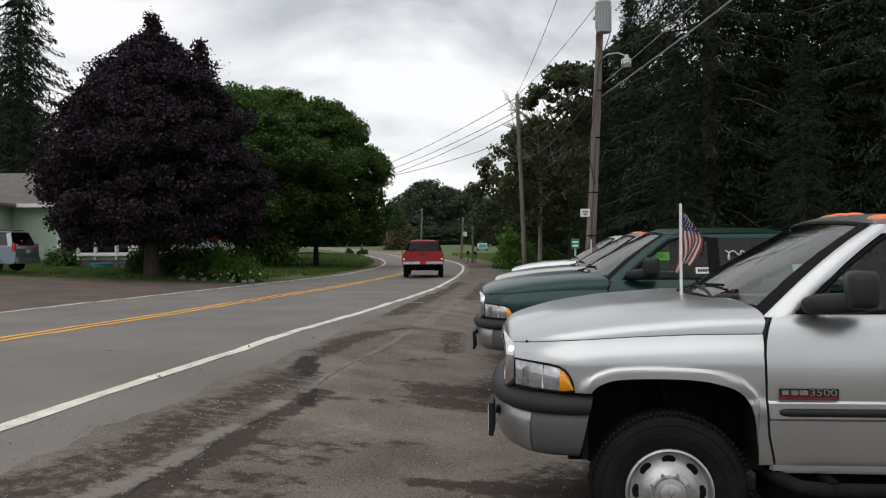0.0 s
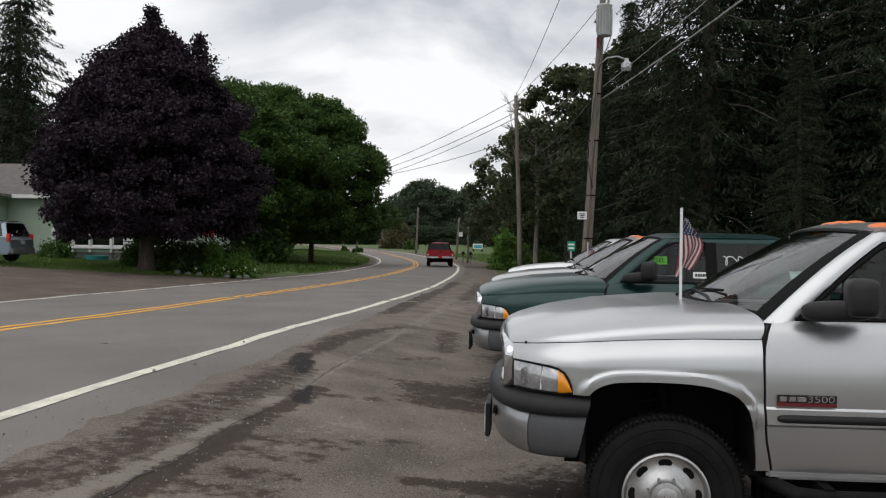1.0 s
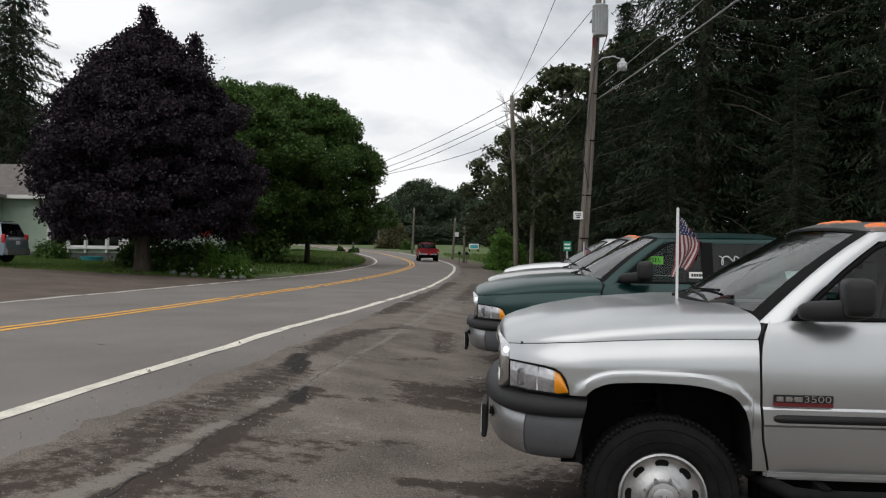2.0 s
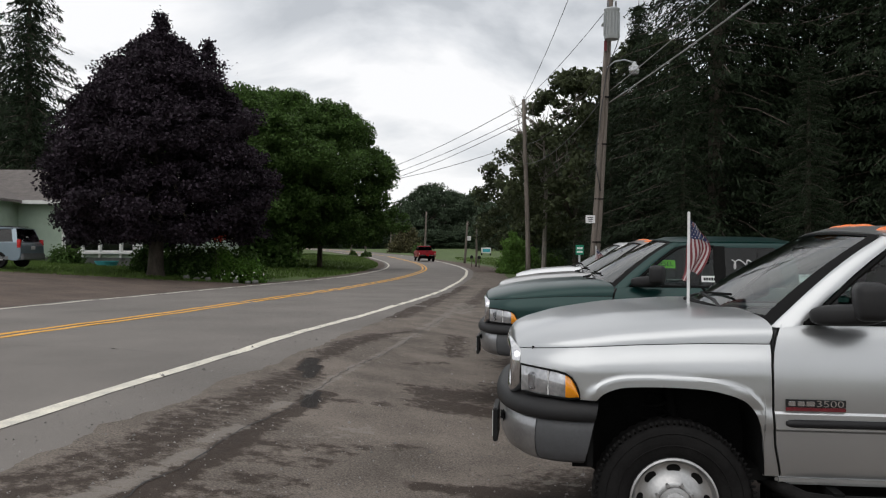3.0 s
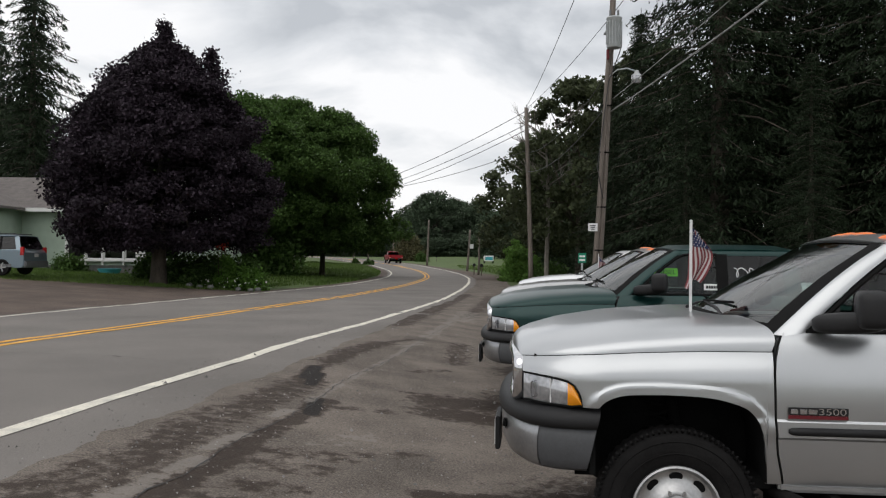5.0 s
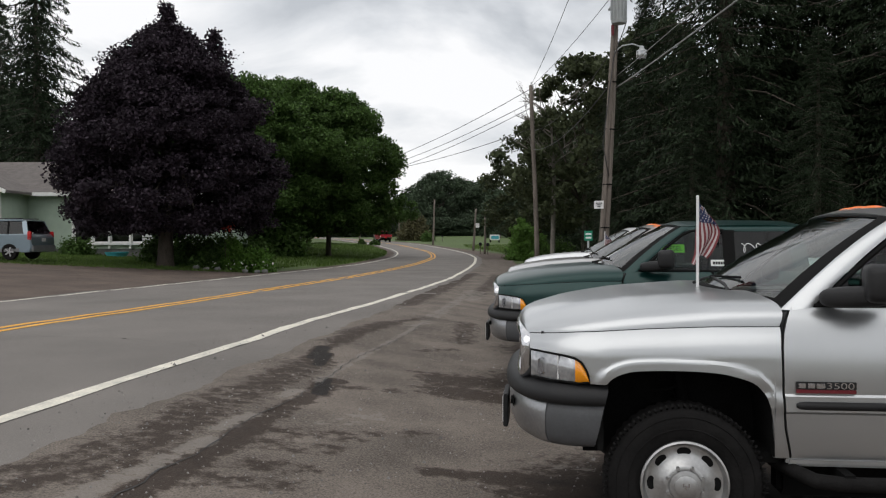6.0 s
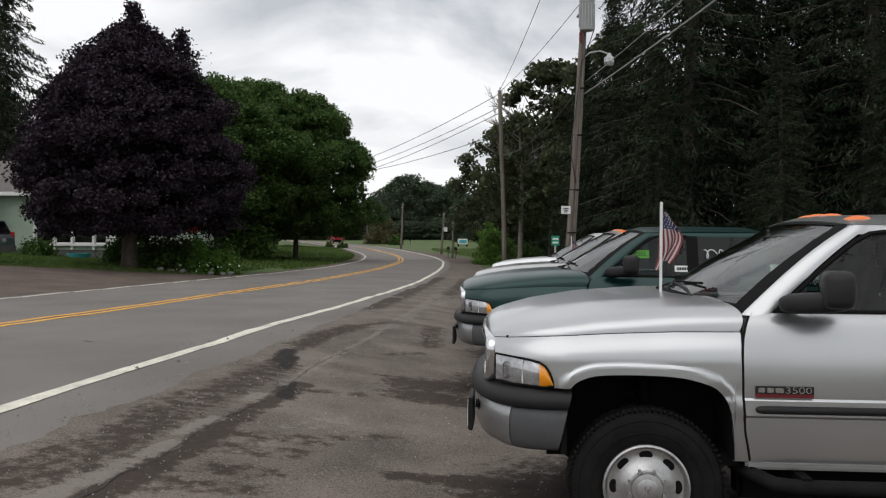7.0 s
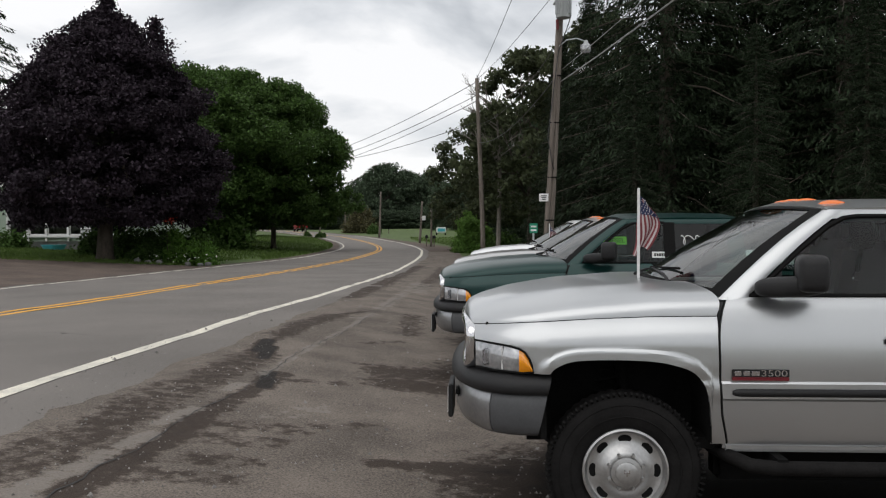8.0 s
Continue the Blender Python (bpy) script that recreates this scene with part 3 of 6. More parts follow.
V = {
    "silver": paint("silver_metallic_paint", (0.50, 0.512, 0.522), 0.85, 0.30, 0.35),
    "green": paint("dark_green_metallic_paint", (0.004, 0.031, 0.028), 0.3, 0.30, 0.12),
    "pewter": paint("pewter_grey_paint", (0.36, 0.35, 0.345), 0.5, 0.34),
    "white": paint("white_paint", (0.74, 0.75, 0.76), 0.0, 0.35),
    "red": paint("red_paint", (0.25, 0.004, 0.012), 0.0, 0.45, 0.25),
    "pale_blue": paint("pale_blue_grey_paint", (0.20, 0.255, 0.295), 0.45, 0.3),
    "chrome": mat("chrome", (0.66, 0.66, 0.68), 0.16, 1.0, var=0.05),
    "bumper": mat("brushed_bumper_metal", (0.33, 0.335, 0.345), 0.30, 0.85, var=0.16, scale=7, fine=50),
    "bumper_grey": mat("grey_bumper_plastic", (0.070, 0.072, 0.077), 0.5, var=0.15, bump=0.05),
    "grey_plastic": mat("grey_moulded_plastic", (0.16, 0.165, 0.17), 0.5, var=0.12, bump=0.05),
    "black_plastic": mat("black_moulded_plastic", (0.014, 0.014, 0.015), 0.55, var=0.2, spec=0.35, bump=0.08, bump_scale=200),
    "under": mat("black_underbody", (0.009, 0.009, 0.009), 0.95, var=0.4, spec=0.1),
    "seam": mat("dark_panel_gap", (0.008, 0.008, 0.008), 0.85, spec=0.15),
    "rubber": mat("tyre_rubber", (0.011, 0.0105, 0.0105), 0.8, var=0.4, spec=0.15, scale=9, fine=70, bump=0.2, bump_scale=60),
    "rim": mat("dull_steel_wheel_cover", (0.45, 0.45, 0.45), 0.36, 0.85, var=0.18, scale=10, fine=60),
    "lens": mat("clear_headlight_lens", (0.46, 0.47, 0.49), 0.12, 0.6, var=0.4, scale=16, fine=45, coat=1.0),
    "amber": mat("amber_lens", (0.85, 0.30, 0.008), 0.2, var=0.1, coat=0.8),
    "orange": mat("orange_roof_marker_lens", (0.80, 0.17, 0.012), 0.3, var=0.15, coat=0.5),
    "red_lens": mat("red_tail_lens", (0.5, 0.012, 0.014), 0.15, var=0.1, coat=0.8),
    "seat": mat("dark_grey_seat_cloth", (0.045, 0.045, 0.05), 0.9, var=0.3),
    "dash": mat("grey_dashboard", (0.07, 0.072, 0.075), 0.7, var=0.15),
    "glass": glass("tinted_car_glass", (0.50, 0.62, 0.58)),
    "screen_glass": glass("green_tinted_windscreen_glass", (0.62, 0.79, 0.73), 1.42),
    "dark_glass": glass("dark_car_glass", (0.06, 0.07, 0.07)),
    "plate": mat("white_plate", (0.7, 0.7, 0.7), 0.4, var=0.1),
    "badge_red": mat("dark_red_badge", (0.14, 0.012, 0.018), 0.4),
    "lime": mat("lime_paper", (0.28, 0.85, 0.06), 0.7, var=0.05),
    "ink": mat("black_ink", (0.012, 0.012, 0.012), 0.7),
    "white_paper": mat("white_paper", (0.72, 0.75, 0.73), 0.7, var=0.05),
    "flag_red": mat("red_flag_cloth", (0.17, 0.034, 0.040), 0.85, var=0.1),
    "flag_white": mat("white_flag_cloth", (0.44, 0.40, 0.40), 0.85, var=0.1),
    "flag_blue": mat("navy_flag_cloth", (0.02, 0.03, 0.085), 0.85, var=0.1),
}


def words(text, size, m, material, parent, name="lettering", depth=0.001, align="CENTER"):
    """Flat lettering with the built-in font, made a mesh. Text runs along m's x, its top towards m's y."""
    cu = bpy.data.curves.new(name, "FONT")
    cu.body, cu.size, cu.extrude, cu.align_x, cu.align_y = text, size, depth, align, "CENTER"
    tmp = bpy.data.objects.new("tmp", cu)
    scene.collection.objects.link(tmp)
    bpy.context.view_layer.update()
    me = bpy.data.meshes.new_from_object(tmp.evaluated_get(bpy.context.evaluated_depsgraph_get()))
    bpy.data.objects.remove(tmp)
    me.name = name
    me.transform(m)
    me.materials.clear()
    me.materials.append(material)
    ob = new(name, me)
    ob.parent = parent
    return ob


# ---------------------------------------------------------------- the pickup trucks
WX, WZ, WR = 0.980, 0.397, 0.405
REAR_X = 4.62


def make_wheel(parent, x, y, s, rim_material):
    """A road wheel with its outer face towards s * y."""
    hub = new("wheel")
    hub.parent = parent
    hub.location = (x, y, WZ)
    hub.rotation_euler = (0, 0, 0 if s < 0 else math.pi)
    prof = [(0.20, -0.22), (0.30, -0.235), (0.355, -0.225), (0.392, -0.19), (WR, -0.14), (WR, -0.07), (0.397, -0.025), (0.372, -0.003),
            (0.33, 0.010), (0.29, 0.010), (0.25, 0.0), (0.222, -0.012), (0.21, -0.03), (0.20, -0.1)]
    bm = lathe(prof, 192, "y")
    # tread: every other pair of ribs stands proud
    for v in bm.verts:
        r = math.hypot(v.co.x, v.co.z)
        if r > 0.39:
            k = int(round((math.atan2(v.co.z, v.co.x) % (2 * math.pi)) / (2 * math.pi) * 192))
            c = 1.0 if (k // 2) % 2 == 0 else 0.986
            v.co.x *= c
            v.co.z *= c
    tyre = part("tyre", bm, V["rubber"], hub, smooth=40)
    for r0 in (0.285, 0.345):
        path = [(r0 * math.cos(2 * math.pi * k / 48), -0.011 if r0 < 0.3 else -0.008, r0 * math.sin(2 * math.pi * k / 48)) for k in range(49)]
        v, f = tube_arrays(path, [0.0035] * 49, 4, False)
        link_mesh("sidewall_rib", v, f, V["rubber"], tyre)
    lug = box((0.018, 0.05, 0.011), (0, 0, 0), 0.0025)
    lug_mesh = bpy.data.meshes.new("tread_lug")
    lug.to_mesh(lug_mesh)
    lug.free()
    lug_mesh.materials.append(V["rubber"])
    for k in range(84):
        a = 2 * math.pi * k / 84
        ob = new("tread_lug", lug_mesh)
        ob.parent = tyre
        ob.matrix_local = Matrix.Rotation(-a, 4, "Y") @ Matrix.Translation((0.391, 0.020, 0)) @ Matrix.Rotation(radians(35), 4, "Z")
    rim = lathe([(0.222, -0.03), (0.222, 0.006), (0.212, 0.010), (0.205, 0.0), (0.195, -0.022), (0.165, -0.030), (0.125, -0.012), (0.105, 0.004),
                 (0.098, 0.012), (0.085, 0.013), (0.078, 0.030), (0.05, 0.036), (0.02, 0.038), (0.004, 0.038)], 40, "y")
    r = part("rim", rim, rim_material, hub, smooth=50)
    part("hub_cap", lathe([(0.058, 0.034), (0.056, 0.044), (0.046, 0.048), (0.004, 0.049)], 28, "y"), rim_material, r, smooth=50)
    for a, b, c, d in ((0.022, 0.006, 0.0, 0.0), (0.006, 0.020, -0.013, 0.006), (0.006, 0.020, 0.013, 0.006), (0.006, 0.026, 0.0, -0.006)):
        part("emblem_bar", box((a, 0.004, b), (c, -0.050, d + 0.004), 0.0015), V["chrome"], r)
    for k in range(8):
        a = 2 * math.pi * k / 8
        t = Matrix.Rotation(-a, 4, "Y") @ Matrix.Translation((0.164, 0.0285, 0)) @ Matrix.Diagonal((0.044, 0.008, 0.070, 1))
        bm = bmesh.new()
        bmesh.ops.create_cone(bm, cap_ends=True, segments=16, radius1=0.5, radius2=0.5, depth=1.0, matrix=t @ Matrix.Rotation(math.pi / 2, 4, "X"))
        part("vent_hole", bm, V["under"], r)
        t = Matrix.Rotation(-a + 0.39, 4, "Y") @ Matrix.Translation((0.092, -0.018, 0)) @ Matrix.Rotation(math.pi / 2, 4, "X")
        bm = bmesh.new()
        bmesh.ops.create_cone(bm, cap_ends=True, segments=8, radius1=0.012, radius2=0.009, depth=0.028, matrix=t)
        part("lug_nut", bm, rim_material, r)
    return hub


def half_width(u):
    """Half the width of the front clip, narrowing round the nose."""
    return 0.995 - 0.25 * max(0.0, (0.60 - u) / 0.44) ** 2.1


GAP = [(0.16, 1.128), (0.23, 1.135), (0.45, 1.158), (0.8, 1.18), (1.12, 1.193), (1.5, 1.197)]
FLANK = [(0.545, 0.952), (0.60, 0.968), (0.70, 0.982), (0.774, 0.988), (0.786, 0.998), (0.862, 0.998), (0.874, 0.990), (0.95, 0.994), (1.03, 0.992),
         (1.10, 0.985), (1.17, 0.968), (1.235, 0.945), (1.28, 0.918), (1.297, 0.90), (1.302, 0.88)]
ARCH = [(0.588, 0.905), (0.605, 0.925), (0.635, 0.947), (0.692, 0.968), (0.76, 0.977), (0.90, 0.981), (1.05, 0.978), (1.15, 0.969), (1.21, 0.957),
        (1.28, 0.936), (1.324, 0.912), (1.368, 0.861), (1.393, 0.79), (1.408, 0.70), (1.413, 0.545)]
LAMP_TOP = [(0.205, 1.054), (0.30, 1.048), (0.38, 1.041), (0.43, 1.031), (0.462, 1.012), (0.485, 0.978), (0.497, 0.945), (0.504, 0.912)]
SEAM = [(0.545, 1.497), (0.70, 1.464), (0.867, 1.451), (1.09, 1.446), (1.194, 1.457), (1.25, 1.478), (1.302, 1.505)]
RISE = [(0.16, 0.055), (0.2, 0.078), (0.25, 0.096), (0.4, 0.122), (0.7, 0.148), (1.17, 0.156), (1.5, 0.150)]


def along(table, v):
    """A value read from a table of pairs."""
    return float(np.interp(v, *zip(*table)))


def gap_z(u):
    return along(GAP, u)


def side_y(u, z, top):
    """Half width of the flank at a height: tucked in below, creased along the middle, rolled over towards the hood."""
    w = along(FLANK, min(z, 1.03))
    if z > 1.03:
        w -= 0.072 * min(1.0, (z - 1.03) / max(1e-3, top - 1.03)) ** 2.3
    return w - 0.995 + half_width(u)


def arch_z(u, centre, half=0.43, top=0.99):
    d = abs(u - centre) / half
    return WZ + (top - WZ) * max(0.0, 1 - d ** 2.7) ** (1 / 2.7) if d < 1 else 0.0


EDGE = np.array([(p.x, p.y) for p in spline([ARCH[0]] + ARCH + [ARCH[-1], ARCH[-1]], 0.006)])


def flare(u, z):
    """How far the rolled lip round the front wheel opening stands out."""
    d = float(np.sqrt(((EDGE - (u, z)) ** 2).sum(1)).min())
    return 0.011 * float(smooth01((0.060 - d) / 0.018)) * float(smooth01((z - 0.80) / 0.14))


def nose_x(y):
    """The grille's line in plan, bowed forward."""
    return 0.160 + 0.038 * (abs(y) / 0.74) ** 3


def make_truck(name, label, m, body, roof_lights=True, extras=True, group=""):
    """A full-size pickup truck. x runs back from the nose, y to its right side, z up."""
    root = thing(name, m, label, "truck", group)
    pnt = V[body]
    us = sorted({round(0.20 + 0.02 * i, 3) for i in range(62)} | {0.43, 0.446, 0.454, 0.47, 0.478, 0.485, 0.49, 0.494, 0.497, 0.501, 0.504, 0.506, 0.587, 0.589, 0.597, 0.605, 1.324, 1.346,
                1.368, 1.375, 1.385, 1.393, 1.398, 1.403, 1.408, 1.411, 1.4135, 1.4145, 1.425, 1.437})
    us = [u for u in us if u <= 1.437]
    for s in (-1, 1):
        rows = []
        for u in us:
            top = gap_z(u)
            lo = along(LAMP_TOP, u) + 0.004 if u <= 0.504 else 0.905 if u < 0.588 else along(EDGE, u) if u < 1.413 else 0.545
            row = []
            for k in range(27):
                z = lo + (top - lo) * k / 26
                back = (along(SEAM, z) - 0.006 - 1.437) * float(smooth01((u - 1.4135) / 0.0235))
                row.append((u + back, s * (side_y(u, z, top) + flare(u, z)), z))
            rows.append(row)
        fender = part("front_fender", grid_mesh(rows), pnt, root, smooth=26)
        fender.modifiers.new("thick", "SOLIDIFY").thickness = 0.012
        # dark liner of the wheel well
        rows = []
        for u, z in EDGE[::4]:
            rows.append([(u, s * yy, z + 0.006) for yy in (0.982, 0.8, 0.50)])
        part("wheel_liner", grid_mesh(rows), V["under"], root, smooth=60)
        part("wheel_liner", box((0.98, 0.03, 0.56), (WX, s * 0.54, 0.74)), V["under"], root)
        part("wheel_liner", box((0.03, 0.42, 0.36), (0.56, s * 0.74, 0.74)), V["under"], root)
        # suspension in the well
        v, f = tube_arrays([(WX + 0.1, s * 0.62, 0.42), (WX + 0.02, s * 0.60, 0.92)], [0.035, 0.028], 10)
        link_mesh("shock_absorber", v, f, V["under"], root, smooth=True)
        coil = [(WX - 0.06 + 0.06 * math.cos(a), s * 0.66 + 0.06 * math.sin(a), 0.46 + a * 0.0105) for a in [0.4 * k for k in range(100)]]
        v, f = tube_arrays(coil, [0.008] * 100, 5)
        link_mesh("coil_spring", v, f, V["under"], root, smooth=True)
        # head lamp with its turn signal
        lamp_rows, amber_rows = [], []
        for u in (0.205, 0.23, 0.26, 0.29, 0.32, 0.345, 0.37, 0.40, 0.43, 0.431, 0.446, 0.462, 0.475, 0.485, 0.492, 0.497, 0.501):
            hi, lo = along(LAMP_TOP, u) - 0.003, 0.908 + 0.008 * max(0.0, (0.40 - u) / 0.2)
            row = [(u, s * (half_width(u) - 0.010 + 0.016 * math.sin(math.pi * j / 8)), lo + (hi - lo) * j / 8) for j in range(9)]
            if u <= 0.431:
                lamp_rows.append(row)
            if u >= 0.431:
                amber_rows.append(row)
        lamp = part("headlight", grid_mesh(lamp_rows), V["lens"], root, "clear ribbed headlight lens", smooth=40)
        part("turn_signal", grid_mesh(amber_rows), V["amber"], lamp, "amber turn signal lens", smooth=40)
        part("lamp_rib", box((0.008, 0.024, 0.125), (0.345, s * (half_width(0.345) - 0.006), 0.977), 0.003), V["plate"], lamp)
        part("lamp_bowl", box((0.085, 0.016, 0.09), (0.275, s * (half_width(0.275) - 0.003), 0.978), 0.03, 4, m=Matrix.Rotation(s * radians(-38), 4, "Z")), V["chrome"], lamp, smooth=60)
        rim = [(u, s * (half_width(u) + 0.002), z + 0.002) for u, z in LAMP_TOP]
        v, f = tube_arrays(rim + [(0.45, s * half_width(0.45), 0.905), (0.3, s * half_width(0.3), 0.908), (0.21, s * half_width(0.21), 0.914)], [0.0055] * (len(rim) + 3), 5)
        link_mesh("lamp_surround", v, f, V["seam"], lamp)
        # cab side: sill to belt, doors
        for nm, u0, u1 in (("front_door", 1.445, 2.52), ("rear_door", 2.532, 3.30)):
            rows = []
            for k in range(13):
                rows.append([((along(SEAM, z) + 0.006 if nm == "front_door" else u0) * (1 - k / 12) + u1 * k / 12, s * y, z) for z, y in FLANK])
            d = part(nm, grid_mesh(rows), pnt, root, smooth=24)
            d.modifiers.new("thick", "SOLIDIFY").thickness = 0.02
            v, f = tube_arrays([(u0 + (0.065 if nm == "front_door" else 0.02), s * 0.999, 0.818), (u0 + 0.08, s * 1.0, 0.818), (u0 + 0.11, s * 1.0, 0.818), (u1 - 0.03, s * 1.0, 0.818)], [0.010, 0.018, 0.021, 0.021], 10)
            link_mesh("side_moulding", v, f, V["black_plastic"], d, "black rubbing strip", smooth=True)
            part("door_handle", box((0.15, 0.03, 0.05), (u1 - 0.18, s * 0.995, 1.08), 0.012), V["black_plastic"], d)
            part("inner_panel", box((u1 - u0 - 0.04, 0.05, 0.7), ((u0 + u1) / 2, s * 0.88, 0.92), 0.01), V["dash"], d)
        part("sill", box((1.84, 0.05, 0.05), (2.40, s * 0.915, 0.525), 0.015), pnt, root)
        seam = [(along(SEAM, z), s * (y - 0.010), z) for z, y in FLANK if z < 1.285]
        v, f = tube_arrays(seam, [0.0042] * len(seam), 5)
        link_mesh("door_gap", v, f, V["seam"], root)
        v, f = tube_arrays([(1.44, s * 0.80, 0.50), (1.52, s * 0.93, 0.475), (1.60, s * 1.01, 0.45), (1.72, s * 1.03, 0.442), (3.2, s * 1.03, 0.442), (3.35, s * 0.95, 0.46)], [0.03, 0.036, 0.038, 0.038, 0.038, 0.038], 12)
        if extras:
            rb = link_mesh("running_board", v, f, V["rubber"], root, "black tubular side step", smooth=True)
            for u in (1.75, 2.9):
                part("bracket", box((0.05, 0.25, 0.04), (u, s * 0.92, 0.47)), V["under"], rb)
        # door window, pillars
        a0, a1 = Vector((1.476, s * 0.904, 1.282)), Vector((2.07, s * 0.742, 1.75))
        side = Vector((0.105, 0, 0))
        rows = []
        for k in range(9):
            t = k / 8
            c = a0.lerp(a1, t) + Vector((0.02, 0, 0.045)) * math.sin(math.pi * t)
            w = 0.115 - 0.03 * t
            inn = Vector((-0.012, -s * 0.03, 0))
            rows.append([c + inn, c + Vector((w * 0.3, s * 0.012, 0)), c + Vector((w, s * 0.004, -0.004)), c + Vector((w, -s * 0.035, -0.01)), c + Vector((0.03, -s * 0.06, 0))])
        part("a_pillar", grid_mesh(rows, closed=True), pnt, root, smooth=60)
        rail = []
        for k in range(9):
            u = 2.075 + 1.2 * k / 8
            rail.append([(u, s * 0.735, 1.752), (u, s * 0.752, 1.735), (u, s * 0.758, 1.703), (u, s * 0.70, 1.703), (u, s * 0.68, 1.766)])
        part("roof_rail", grid_mesh(rail, closed=True), pnt, root, smooth=50)
        win = [(1.68, 0.882, 1.302), (2.47, 0.882, 1.302), (2.47, 0.752, 1.712), (2.16, 0.752, 1.712), (1.9, 0.82, 1.53)]
        glassm = V["glass"] if body in ("silver", "green") else V["dark_glass"]
        bm = bmesh.new()
        bm.faces.new([bm.verts.new((u, s * (y + 0.0), z)) for u, y, z in win])
        sw = part("side_window", bm, glassm, root)
        sw.visible_shadow = False
        v, f = tube_arrays([(1.62, s * 0.892, 1.304), (2.49, s * 0.892, 1.304)], [0.013] * 2, 6)
        link_mesh("weatherstrip", v, f, V["seam"], sw)
        v, f = tube_arrays([(1.64, s * 0.886, 1.304), (1.9, s * 0.824, 1.538), (2.06, s * 0.778, 1.660), (2.15, s * 0.758, 1.706), (2.22, s * 0.756, 1.715), (2.48, s * 0.756, 1.715)], [0.014] * 6, 6)
        link_mesh("window_seal", v, f, V["seam"], sw)
        bm = bmesh.new()
        bm.faces.new([bm.verts.new(p) for p in ((1.62, s * 0.891, 1.302), (1.80, s * 0.886, 1.302), (1.80, s * 0.85, 1.44))])
        part("mirror_sail", bm, V["black_plastic"], sw)
        part("b_pillar", prism([(2.47, 1.29), (2.58, 1.29), (2.58, 1.72), (2.47, 1.72)], -0.02, 0.02), V["seam"], root).matrix_local = Matrix.Translation((0, s * 0.815, 0)) @ Matrix.Translation((0, 0, 1.5)) @ Matrix.Rotation(s * radians(16.5), 4, "X") @ Matrix.Translation((0, 0, -1.5))
        bm = bmesh.new()
        bm.faces.new([bm.verts.new((u, s * y, z)) for u, y, z in ((2.58, 0.882, 1.302), (3.16, 0.882, 1.302), (3.10, 0.752, 1.712), (2.58, 0.752, 1.712))])
        rw = part("rear_side_window", bm, V["dark_glass"], root)
        rw.visible_shadow = False
        part("c_pillar", grid_mesh([[(3.14, s * 0.885, 1.295), (3.08, s * 0.752, 1.715)], [(3.30, s * 0.885, 1.295), (3.26, s * 0.742, 1.735)]]), pnt, root)
        # door mirror: an arm from the sail and a tall ribbed head
        if extras:
            arm = part("door_mirror", rounded_block((0.34, 0.15, 0.105), Matrix.Translation((1.785, s * 1.02, 1.358)) @ Matrix.Rotation(s * radians(32), 4, "Z") @ Matrix.Rotation(radians(-4), 4, "Y"), 3.2), V["black_plastic"], root, "black plastic towing mirror", smooth=60)
            part("mirror_head", rounded_block((0.15, 0.27, 0.185), Matrix.Translation((1.87, s * 1.085, 1.428)) @ Matrix.Rotation(s * radians(14), 4, "Z"), 4.5), V["black_plastic"], arm, smooth=60)
            part("mirror_glass", box((0.012, 0.2, 0.12), (1.917, s * 1.105, 1.445), 0.02, 2, m=Matrix.Rotation(s * radians(12), 4, "Z")), V["chrome"], arm)
        # cargo bed side with its rear wheel opening
        rows = []
        for k in range(57):
            u = 3.34 + 2.5 * k / 56
            lo = max(arch_z(u, REAR_X), 0.55)
            wide = 0.0
            rows.append([(u, s * (side_y(1.2, lo + (1.22 - lo) * j / 7, 1.3) + wide), lo + (1.22 - lo) * j / 7) for j in range(8)])
        bed = part("bed_side", grid_mesh(rows), pnt, root, smooth=40)
        bed.modifiers.new("thick", "SOLIDIFY").thickness = 0.05
        part("rear_liner", box((0.95, 0.35, 0.05), (REAR_X, s * 0.76, 0.985)), V["under"], root)
        make_wheel(root, WX, s * 0.955, s, V["rim"])
        make_wheel(root, REAR_X, s * 0.955, s, V["rim"])
        tl = part("tail_light", box((0.05, 0.13, 0.36), (5.83, s * 0.90, 0.98), 0.015), V["red_lens"], root)
        part("reverse_lens", box((0.052, 0.11, 0.09), (5.834, s * 0.90, 0.90), 0.01), V["plate"], tl)
    # hood: a raised centre with steep sides and a rounded nose
    def hood_half(u):
        return side_y(u, gap_z(u), gap_z(u)) - 0.004
    rows = []
    for k in range(37):
        u = 0.185 + (1.449 - 0.185) * (k / 36) ** 1.25
        f = min(1.0, max(0.0, (u - 0.2) / 1.25))
        power, bend = 2.5 + 3.0 * f, 0.55 - 0.19 * f
        row = []
        for j in range(49):
            q = math.sin(math.pi / 2 * (-1 + 2 * j / 48))
            up = max(0.0, 1 - abs(q) ** power) ** bend
            uu = u - 0.030 * (1 - q * q) * max(0.0, 1 - (u - 0.185) / 0.6) ** 2 - (0.24 * (1 - q * q) * max(0.0, (u - 1.15) / 0.32)) + 0.064 * up * float(smooth01((u - 1.2) / 0.245))
            crown = 0.010 * math.exp(-((abs(q) - 0.62) / 0.13) ** 2) * f
            row.append((uu, hood_half(u) * q, gap_z(u) + 0.004 + along(RISE, u) * up + crown))
        if k == 0:
            soft = [max(0.0, 1 - (abs(p[1]) / row[-1][1]) ** 8) for p in row]
            for fore, down in ((0.022, 0.085), (0.026, 0.055), (0.023, 0.030), (0.014, 0.012)):
                rows.append([(a - fore * g, b, max(c - down * g, 1.125)) for (a, b, c), g in zip(row, soft)])
        rows.append(row)
